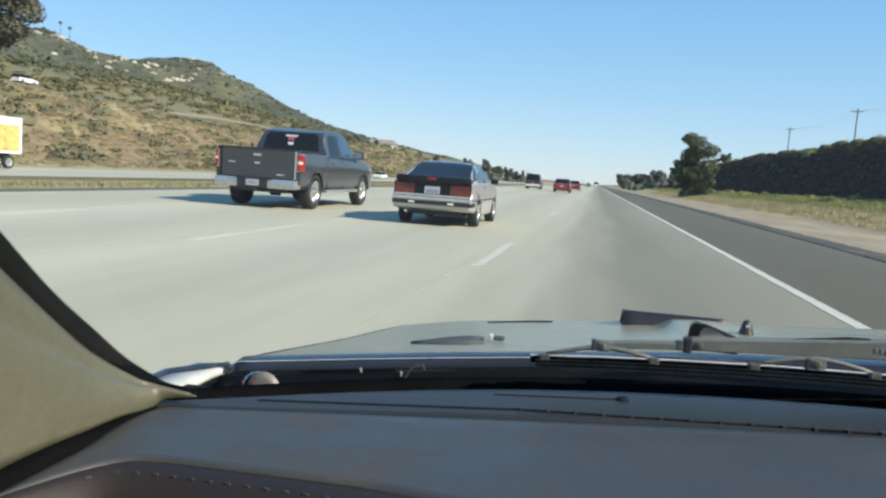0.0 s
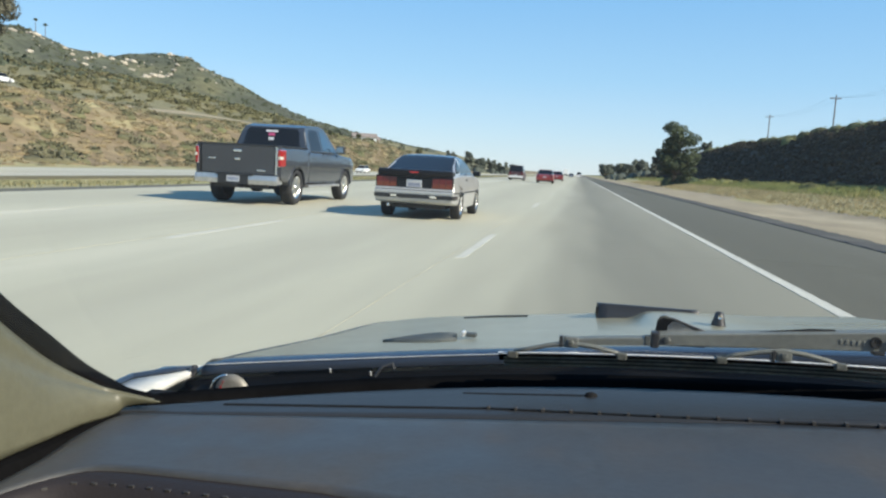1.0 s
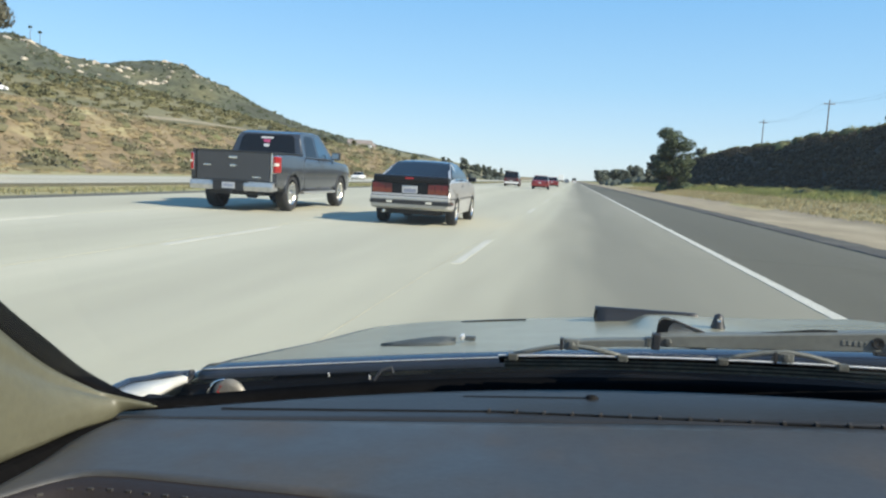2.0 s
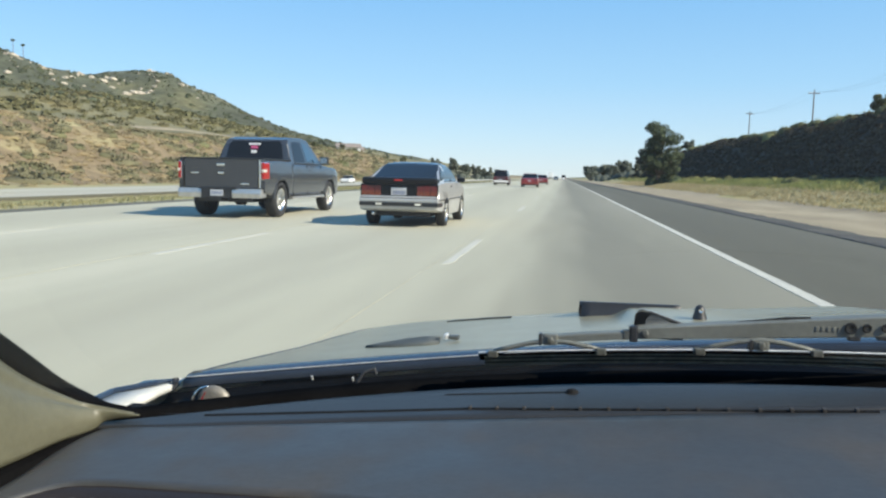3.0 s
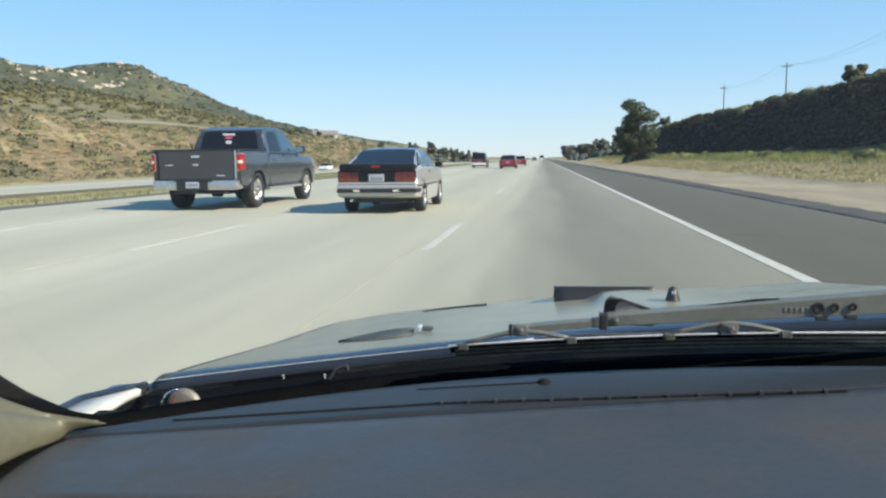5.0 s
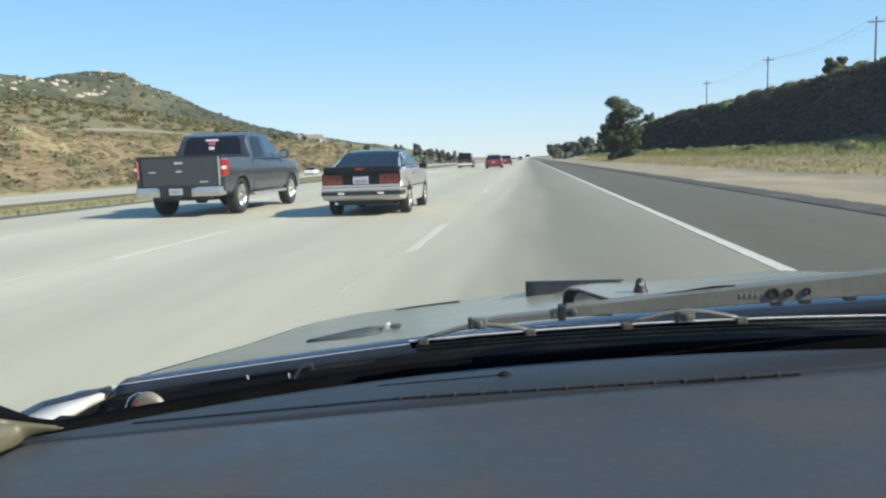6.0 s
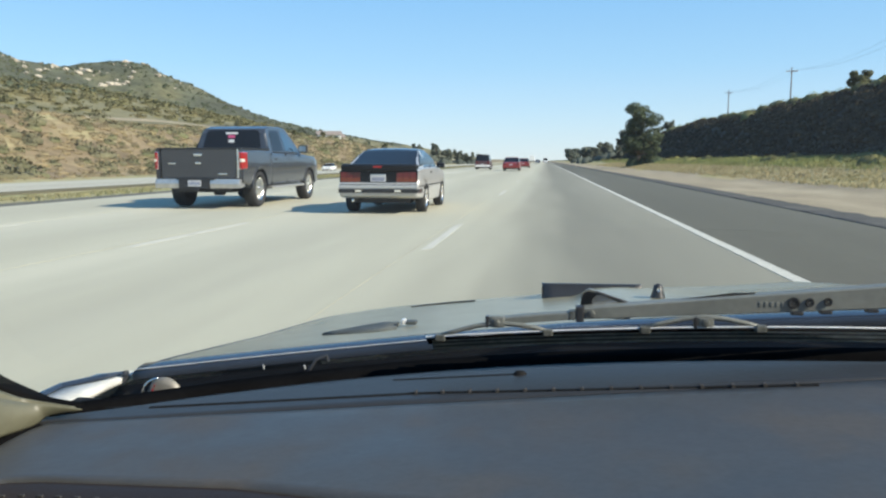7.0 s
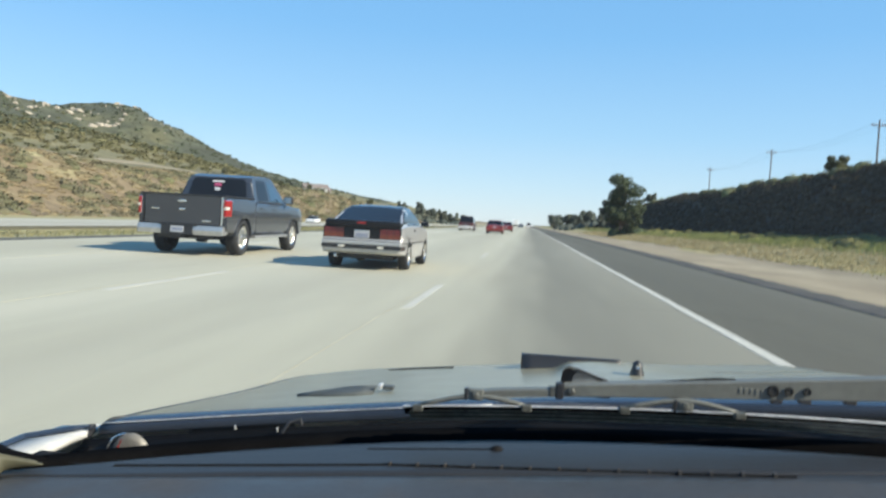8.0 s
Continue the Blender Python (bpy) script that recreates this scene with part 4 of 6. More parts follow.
# wipers
def make_wiper(dx, name):
    w = own(name, sheet([[(x + dx, 1.112, z + 0.006), (x + dx, 1.1015, z + 0.0055), (x + dx, 1.100, z + 0.004), (x + dx, 1.100, z - 0.0055), (x + dx, 1.112, z - 0.0065)]
                         for x, z in ((1.345, 0.828), (1.38, 0.833), (1.42, 0.837), (1.464, 0.841))], 0.003, (0, 1, 0)), WIPER_ARM, None, "dark grey metal wiper arm and blade")

    def arm_top(x):
        return 0.8514 + 0.100 * (x - 1.469)

    def arm_low(x):
        return 0.8347 + 0.066 * (x - 1.469)
    xs = [1.469, 1.474, 1.50, 1.54, 1.60, 1.66, 1.72, 1.78, 1.86, 1.94, 2.02, 2.10]
    own("arm", sheet([[(x + dx, 1.1245, arm_top(x) + 0.0005), (x + dx, 1.1070, arm_top(x)), (x + dx, 1.1050, arm_top(x) - 0.0015), (x + dx, 1.1055, arm_low(x) + 0.001), (x + dx, 1.1065, arm_low(x)), (x + dx, 1.122, arm_low(x) + 0.001)] for x in xs], 0.003, (0, 1, 0)), WIPER_ARM, w)
    for x in (1.762, 1.80, 1.86):
        own("hose_clip", boxed(x + dx - 0.008, x + dx + 0.008, 1.106, 1.118, arm_low(x) - 0.006, arm_low(x) + 0.001, bevel=0.002), BLACK_TRIM, w)
    own("arm_clip", boxed(1.456 + dx, 1.468 + dx, 1.098, 1.116, 0.831, 0.8545, bevel=0.003), BLACK_TRIM, w, "dark spring clip")
    own("clip_hook", boxed(1.447 + dx, 1.456 + dx, 1.099, 1.112, 0.834, 0.848, bevel=0.002), WIPER_GREY, w)
    for x, z, r in ((1.755, 0.8665, 0.0085), (1.776, 0.8675, 0.0065), (1.800, 0.869, 0.006)):
        own("hole", lathe(bmesh.new(), [(0.0, 0.001), (-0.002, r * 0.8), (0.0, r)], 14, (x + dx, 1.1035, z), "y"), SEAM_DARK, w)
    for k in range(5):
        own("embossing", boxed(1.709 + 0.0075 * k + dx, 1.7135 + 0.0075 * k + dx, 1.1042, 1.107, 0.860, 0.867, bevel=0.001), WIPER_ARM, w)
    # a dark gap where the arm's upper flange lifts
    own("flange_gap", sheet([[(1.603 + dx, 1.118, 0.8635), (1.603 + dx, 1.118, 0.8650)], [(1.64 + dx, 1.118, 0.864), (1.64 + dx, 1.118, 0.8705)], [(1.676 + dx, 1.118, 0.866), (1.676 + dx, 1.118, 0.876)], [(1.707 + dx, 1.118, 0.868), (1.707 + dx, 1.118, 0.8775)]], 0.002, (0, 1, 0)), SEAM_DARK, w, "dark slot above the arm")
    for x, z in ((1.342, 0.8285), (1.478, 0.8425), (1.636, 0.8365)):
        own("nut", lathe(bmesh.new(), [(0.010, 0.0065), (-0.001, 0.0065), (-0.002, 0.005), (-0.002, 0.0036), (-0.0035, 0.003), (-0.0035, 0.001)], 6, (x + dx, 1.0945 if x != 1.478 else 1.1045, z), "y"), WIPER_GREY, w)
        if x != 1.478:
            own("yoke_block", boxed(x + dx - 0.010, x + dx + 0.012, 1.0945, 1.106, z - 0.008, z + 0.009, bevel=0.003), WIPER_ARM, w)
            own("pivot", boxed(x + dx - 0.016, x + dx - 0.0105, 1.094, 1.106, z - 0.008, z + 0.009, bevel=0.0015), BLACK_TRIM, w)
    for cxx, cz in ((1.342, 0.8265), (1.636, 0.8345)):
        own("yoke", sheet([[(cxx + dx + a, 1.097, blade_z(cxx + a) + b + 0.0035), (cxx + dx + a, 1.094, blade_z(cxx + a) + b + 0.001), (cxx + dx + a, 1.096, blade_z(cxx + a) + b - 0.0035), (cxx + dx + a, 1.106, blade_z(cxx + a) + b - 0.003)]
                           for a, b in ((-0.082, 0.002), (-0.06, 0.007), (-0.03, 0.013), (0.0, 0.016), (0.03, 0.012), (0.06, 0.005), (0.075, 0.000))], 0.002, (0, 1, 0)), WIPER_ARM, w, "", True)
        for s in (-0.082, 0.075):
            zc = blade_z(cxx + s)
            own("claw", boxed(cxx + dx + s - 0.008, cxx + dx + s + 0.007, 1.090, 1.101, zc - 0.006, zc + 0.004, bevel=0.002), WIPER_GREY, w)
    blade = [(lerp(1.238, 2.05, k / 16) + dx, 1.1, blade_z(lerp(1.238, 2.05, k / 16))) for k in range(17)]
    own("blade_spine", tube(bmesh.new(), [(x, y - 0.004, z + 0.0012) for x, y, z in blade], 0.0015, 6), WIPER_EDGE, w, "bright metal strip on the blade")
    own("blade", sheet([[(x, y + 0.001, z - 0.002), (x, y + 0.010, z - 0.004), (x, y + 0.020, z - 0.012)] for x, y, z in blade], 0.004), SEAL_BLACK, w, "black rubber wiper blade")
    return w


make_wiper(0.0, "wiper")
# hinge cover of the far arm, with a bright inset
hinge = own("wiper_hinge", sheet([[(x, 1.128, 0.835), (x, 1.128, z), (x + 0.003, 1.150, z - 0.002), (x + 0.003, 1.150, 0.835)] for x, z in ((1.4635, 0.850), (1.4655, 0.868), (1.470, 0.8735), (1.4755, 0.8755), (1.488, 0.872), (1.51, 0.8645), (1.536, 0.8565))], 0.003), WIPER_ARM, None, "grey wiper arm hinge cover")
own("hinge_inset", sheet([[(1.4805, 1.126, 0.852), (1.4810, 1.126, 0.861)], [(1.486, 1.126, 0.852), (1.487, 1.126, 0.8675)], [(1.497, 1.126, 0.853), (1.497, 1.126, 0.8675)], [(1.518, 1.126, 0.854), (1.518, 1.126, 0.857)]], 0.002, (0, 1, 0)), CHROME, hinge, "bright metal inset")
own("hinge_edge", tube(bmesh.new(), [(1.486, 1.126, 0.8725), (1.51, 1.126, 0.8645), (1.537, 1.126, 0.8555)], 0.0016, 6), BLACK_TRIM, hinge)

# windscreen, roof, doors and back of the cabin, outside the view but shading it
rows = []
for k in range(25):
    x = lerp(0.63, 2.27, k / 24)
    c = 1 - ((x - 1.45) / 0.75) ** 2
    b, t = Vector((x, dash_front(x) + 0.045, dash_z(x) + 0.006)), Vector((lerp(1.45, x, 0.87), 0.06 + 0.10 * c, 1.255 + 0.03 * c))
    rows.append([lerp(b, t, j / 8) + Vector((0, 0.03, 0.02)) * math.sin(j / 8 * math.pi) for j in range(9)])
pane = own("windscreen", sheet(rows), CLEAR_PANE, None, "clear curved windscreen glass", True)
pane.visible_shadow = False
rows = []
for k in range(21):
    x = lerp(0.80, 2.10, k / 20)
    c = 1 - ((x - 1.45) / 0.65) ** 2
    rows.append([(x, 0.06 + 0.10 * c, 1.25 + 0.03 * c), (x, -0.1, 1.26 + 0.04 * c), (x, -0.8, 1.24 + 0.05 * c), (x, -1.3, 1.18 + 0.05 * c), (x, -1.9, 0.93 + 0.02 * c), (x, -2.2, 0.85)])
own("roof", sheet(rows, 0.03), SILVER, None, "silver roof with a sloping tail", True)
for x0, x1 in ((0.60, 0.70), (2.20, 2.30)):
    own("door", boxed(x0, x1, -1.3, 1.08, 0.25, 0.80 if x0 > 1 else 0.66, bevel=0.02), SILVER, None, "silver door")
    own("door_frame", sheet([[(x0 + 0.04, -0.10, 0.66), (x0 + 0.04, -0.40, 0.66)], [(lerp(1.45, x0 + 0.04, 0.82), -0.16, 1.23), (lerp(1.45, x0 + 0.04, 0.82), -0.40, 1.23)]], 0.04, (1, 0, 0)), BLACK_TRIM)
    own("rear_quarter", sheet([[(x0 + 0.04, -0.95, 0.25), (x0 + 0.04, -2.2, 0.25)], [(x0 + 0.04, -0.95, 0.9), (x0 + 0.04, -2.2, 0.86)], [(lerp(1.45, x0 + 0.04, 0.82), -0.95, 1.24), (lerp(1.45, x0 + 0.04, 0.82), -1.4, 1.17)]], 0.03, (1, 0, 0)), SILVER)
own("right_pillar", tube(bmesh.new(), [(2.22, 1.02, 0.80), (2.22, 0.60, 1.02), (2.10, 0.06, 1.25)], [0.022, 0.02, 0.03], 8), TRIM_BEIGE)
own("cabin_floor", boxed(0.66, 2.24, -2.2, 1.1, 0.18, 0.24), DASH_FACE)
own("tail", boxed(0.64, 2.26, -2.25, -2.15, 0.25, 0.86, bevel=0.02), SILVER)
own("firewall", boxed(0.70, 2.20, 1.02, 1.06, 0.24, 0.70), SEAM_DARK)
own("rear_window", sheet([[(x, -1.34, 1.172 + 0.05 * (1 - ((x - 1.45) / 0.65) ** 2)), (x, -1.84, 0.964 + 0.025 * (1 - ((x - 1.45) / 0.65) ** 2))] for x in [lerp(0.92, 1.98, k / 12) for k in range(13)]], 0.004), CAR_GLASS, None, "dark sloping rear window", True)
for x0, zb in ((0.64, 0.66), (2.26, 0.80)):
    xt = lerp(1.45, x0, 0.82)
    # the right pane, out of view, is darkened only to dim the dashboard
    glass = own("side_window", sheet([[(x0, 0.86, zb), (x0, -0.12, zb)], [(xt, 0.16, 1.225), (xt, -0.16, 1.225)]], 0.003, (1, 0, 0)), CLEAR_PANE if x0 < 1 else DIMMING_PANE, None, "clear side window" if x0 < 1 else "tinted side window")
    glass.visible_shadow = x0 > 1
for x in (0.92, 1.98):
    own("head_lamp", boxed(x - 0.12, x + 0.12, 2.54, 2.565, 0.40, 0.49, bevel=0.01), LAMP_CLEAR)
    own("tail_lamp", boxed(x - 0.16, x + 0.16, -2.265, -2.24, 0.62, 0.76, bevel=0.01), LAMP_RED)
own("bumper", boxed(0.70, 2.20, 2.50, 2.60, 0.24, 0.38, bevel=0.03), BLACK_TRIM)
own("bumper", boxed(0.66, 2.24, -2.33, -2.20, 0.28, 0.46, bevel=0.03), BLACK_TRIM)
own("nose", boxed(0.74, 2.16, 2.36, 2.55, 0.30, 0.50, bevel=0.04), SILVER)
for x in (1.02, 1.88):
    own("seat", boxed(x - 0.24, x + 0.24, -0.95, -0.75, 0.3, 1.02, bevel=0.05), DASH_FACE)
for x in (0.74, 2.16):
    for y in (-1.1, 1.75):
        t = part("wheel", lathe(bmesh.new(), [(-0.08, 0.19), (-0.1, 0.26), (-0.06, 0.31), (0.06, 0.31), (0.1, 0.26), (0.08, 0.19)], 24), RUBBER, own_car, smooth=True)
        t.location = (x - 1.45, y - 0.6, 0.31)
        part("rim", lathe(bmesh.new(), [(-0.07, 0.19), (-0.05, 0.01)] if x < 1.45 else [(0.07, 0.19), (0.05, 0.01)], 20), CHROME, t, smooth=True)


# ---- the silver hatchback ahead ----
def side_panel(poly, width, thick, side):
    """A panel on a car's flank from its outline (y, z); width(y, z) gives the distance from the middle."""
    bm = bmesh.new()
    a = [bm.verts.new((side * (width(y, z) + thick), y, z)) for y, z in poly]
    b = [bm.verts.new((side * (width(y, z) - 0.03), y, z)) for y, z in poly]
    bm.faces.new(a)
    bm.faces.new(b[::-1])
    for k in range(len(poly)):
        bm.faces.new((a[k], b[k], b[(k + 1) % len(poly)], a[(k + 1) % len(poly)]))
    return bm


def hatchback(x, y):
    car = thing("hatchback_car", "silver two-door hatchback with dark rear glass and a black spoiler", "car", at=pose(x, y, 0))
    out = [(0.07, 0.33), (0.015, 0.37), (0.0, 0.42), (0.0, 0.55), (0.035, 0.60), (0.07, 0.615), (0.09, 0.70), (0.12, 0.86), (0.30, 0.915), (1.6, 0.93), (3.05, 0.925), (3.6, 0.86), (4.1, 0.76), (4.30, 0.66),
           (4.35, 0.55), (4.35, 0.32), (4.22, 0.22)] + [(3.74, 0.22)] + arch(3.375, 0.355, 0.30, 0, 180, 10) + [(3.01, 0.20), (1.32, 0.20)] + arch(0.95, 0.355, 0.30, 0, 180, 10) + [(0.585, 0.29)]

    def taper(yy, zz):
        return 1 - 0.055 * max(0, (zz - 0.6) / 0.33) - 0.10 * max(0, (yy - 3.6) / 0.75) ** 2 - 0.05 * max(0, 1 - yy / 0.35) ** 2 - 0.04 * max(0, (0.45 - zz) / 0.25)
    part("body", profile_body(out, 0.83, 0.07, 0.03, taper), SILVER, car, "metallic silver painted body", "crisp")

    def gw(yy, zz):
        return 0.745 * math.sqrt(max(0.2, 1 - (max(0.0, zz - 0.87) / 0.63) ** 2))
    def crowned(bm, span, rise, wrap):
        """Bends a skin across the car: the middle rises and the tail wraps forward at the sides."""
        for k in range(-5, 6):
            bmesh.ops.bisect_plane(bm, geom=bm.verts[:] + bm.edges[:] + bm.faces[:], plane_co=(span * k / 6, 0, 0), plane_no=(1, 0, 0), dist=1e-5)
        for v in bm.verts:
            u = min(1.0, abs(v.co.x) / span)
            tail = max(0.0, 1 - v.co.y / 1.5)
            v.co.z += rise * (1 - u * u)
            v.co.y += wrap * u ** 2.5 * tail
        return bm
    part("hatch_glass", crowned(profile_body([(0.34, 0.89), (0.40, 0.935), (1.28, 1.262), (1.5, 1.29), (2.2, 1.29), (2.36, 1.262), (3.05, 0.92), (3.06, 0.89)], 0.735, 0.05, 0.015, lambda yy, zz: gw(yy, zz) / 0.735), 0.735, 0.022, 0.14), CAR_GLASS, car, "dark tinted hatch glass", "crisp")
    part("roof", crowned(profile_body([(1.34, 1.275), (1.45, 1.298), (1.7, 1.315), (2.1, 1.315), (2.3, 1.292), (2.38, 1.268)], 0.575, 0.10, 0.02, lambda yy, zz: (gw(yy, zz) + 0.004) / 0.575), 0.6, 0.022, 0.0), ROOF_SKY_TINT, car, "silver roof with the sky's reflection put into its colour", "crisp")
    for s in (-1, 1):
        part("rear_pillar", side_panel([(0.36, 0.905), (1.30, 1.268), (1.56, 1.268), (1.34, 1.16), (1.02, 0.925)], gw, 0.012, s), SILVER, car)
        part("side_window", side_panel([(1.06, 0.935), (1.38, 1.165), (1.58, 1.245), (2.22, 1.248), (2.42, 1.17), (2.86, 0.935)], gw, 0.008, s), SIDE_GLASS_SKY, car, "side window with the reflected sky's blue in its glass colour")
        part("door_pillar", side_panel([(1.60, 0.93), (1.62, 1.25), (1.68, 1.25), (1.68, 0.93)], gw, 0.013, s), BLACK_TRIM, car)
        part("front_pillar", side_panel([(2.24, 1.268), (2.30, 1.268), (3.04, 0.92), (2.92, 0.92)], gw, 0.013, s), SILVER, car)
        part("roof_rail", side_panel([(1.50, 1.25), (1.50, 1.285), (2.30, 1.285), (2.30, 1.25)], gw, 0.012, s), ROOF_SKY_TINT, car)
        part("side_moulding", side_panel([(0.10, 0.545), (0.10, 0.570), (0.62, 0.570), (0.62, 0.545)], lambda a, b: 0.83 * taper(a, b), 0.010, s), BLACK_TRIM, car)
        part("side_moulding", side_panel([(1.30, 0.545), (1.30, 0.570), (3.02, 0.570), (3.02, 0.545)], lambda a, b: 0.83 * taper(a, b), 0.010, s), BLACK_TRIM, car)
        part("door_gap", side_panel([(1.60, 0.26), (1.60, 0.92), (1.608, 0.92), (1.608, 0.26)], lambda a, b: 0.83 * taper(a, b), 0.002, s), SEAM_DARK, car)
        part("door_handle", side_panel([(1.70, 0.80), (1.70, 0.835), (1.86, 0.835), (1.86, 0.80)], lambda a, b: 0.83 * taper(a, b), 0.012, s), BLACK_TRIM, car)
        m = part("mirror", boxed(0.80, 0.98, 2.62, 2.74, 0.90, 1.02, bevel=0.025) if s > 0 else boxed(-0.98, -0.80, 2.62, 2.74, 0.90, 1.02, bevel=0.025), BLACK_TRIM, car, "black door mirror")
        part("mirror_glass", boxed(s * 0.89 - 0.07, s * 0.89 + 0.07, 2.614, 2.618, 0.915, 1.005), CAR_GLASS, m)
        part("marker_lamp", side_panel([(0.16, 0.42), (0.16, 0.47), (0.23, 0.47), (0.23, 0.42)], lambda a, b: 0.83 * taper(a, b), 0.006, s), LAMP_RED, car, "small red side marker lamp")
        # tail lamp: a black frame with red cells over amber cells
        lamp = part("tail_lamp", boxed(s * 0.575 - 0.215, s * 0.575 + 0.215, 0.055, 0.13, 0.615, 0.862, bevel=0.012), BLACK_PANEL, car, "tail lamp of red and amber cells")
        for k in range(3):
            xc = s * (0.432 + 0.136 * k)
            part("red_cell", boxed(xc - 0.063, xc + 0.063, 0.046, 0.06, 0.728, 0.832, bevel=0.004), LAMP_DEEP, lamp, "red lens")
            part("amber_cell", boxed(xc - 0.063, xc + 0.063, 0.046, 0.06, 0.640, 0.726, bevel=0.004), LAMP_AMBER, lamp, "amber lens")
        part("reversing_lamp", boxed(s * 0.40 - 0.062, s * 0.40 + 0.062, -0.024, -0.004, 0.445, 0.488, bevel=0.004), LAMP_CLEAR, car, "clear reversing lamp in the bumper")
        for yy in (0.95, 3.375):
            wheel(car, s * 0.735, yy, 0.305, 0.21, s)
    part("rear_panel", boxed(-0.36, 0.36, 0.04, 0.13, 0.585, 0.93, bevel=0.01), BLACK_PANEL, car, "black panel between the tail lamps")
    plate = part("number_plate", boxed(-0.155, 0.155, 0.026, 0.042, 0.645, 0.800, bevel=0.004), PLATE_WHITE, car, "white number plate")
    for k in range(6):
        part("plate_bar", boxed(-0.115 + 0.042 * k, -0.085 + 0.042 * k, 0.023, 0.027, 0.665, 0.735), PLATE_INK, plate)
    part("bumper_strip", profile_body([(-0.012, 0.425), (-0.014, 0.505), (0.10, 0.51), (0.42, 0.51), (0.42, 0.425), (0.10, 0.42)], 0.835, 0.03, 0.004, lambda a, b: taper(max(a, 0.02), 0.5)), BLACK_TRIM, car, "black rubbing strip round the bumper")
    part("bumper_lip", boxed(-0.800, 0.800, -0.012, 0.06, 0.515, 0.580, bevel=0.016), SILVER, car)
    # the shadow line over the bumper lip, put in as a dark strip
    part("bumper_shadow_line", boxed(-0.785, 0.785, 0.02, 0.06, 0.580, 0.592), SEAM_DARK, car)
    part("tail_sill", boxed(-0.785, 0.785, 0.035, 0.10, 0.592, 0.632, bevel=0.010), SILVER, car)
    sp = part("spoiler", crowned(profile_body([(-0.03, 0.885), (-0.035, 0.955), (-0.005, 0.992), (0.06, 1.000), (0.30, 0.968), (0.34, 0.92), (0.12, 0.845), (0.0, 0.855)], 0.765, 0.04, 0.012, lambda a, b: 1 - 0.01 * max(0, (b - 0.9) / 0.1)), 0.765, 0.0, 0.10), BLACK_PANEL, car, "black plastic rear spoiler")
    part("brake_lamp", boxed(-0.085, 0.085, -0.045, 0.02, 0.925, 0.962, bevel=0.005), LAMP_RED, sp, "high red brake lamp")
    part("rear_wiper", tube(bmesh.new(), [(-0.02, 0.40, 0.955), (0.18, 0.48, 0.985), (0.40, 0.50, 0.990)], 0.008, 6), BLACK_TRIM, car)
    part("exhaust", lathe(bmesh.new(), [(-0.02, 0.035), (0.3, 0.035), (0.3, 0.02), (-0.02, 0.030), (0.0, 0.001)], 14, (-0.52, 0.06, 0.27), "y"), CHROME, car, "chrome exhaust tip", True)
    part("underbody", boxed(-0.56, 0.56, 0.55, 4.1, 0.20, 0.5), BLACK_TRIM, car)
    return car


hatchback(-1.885, 14.75)


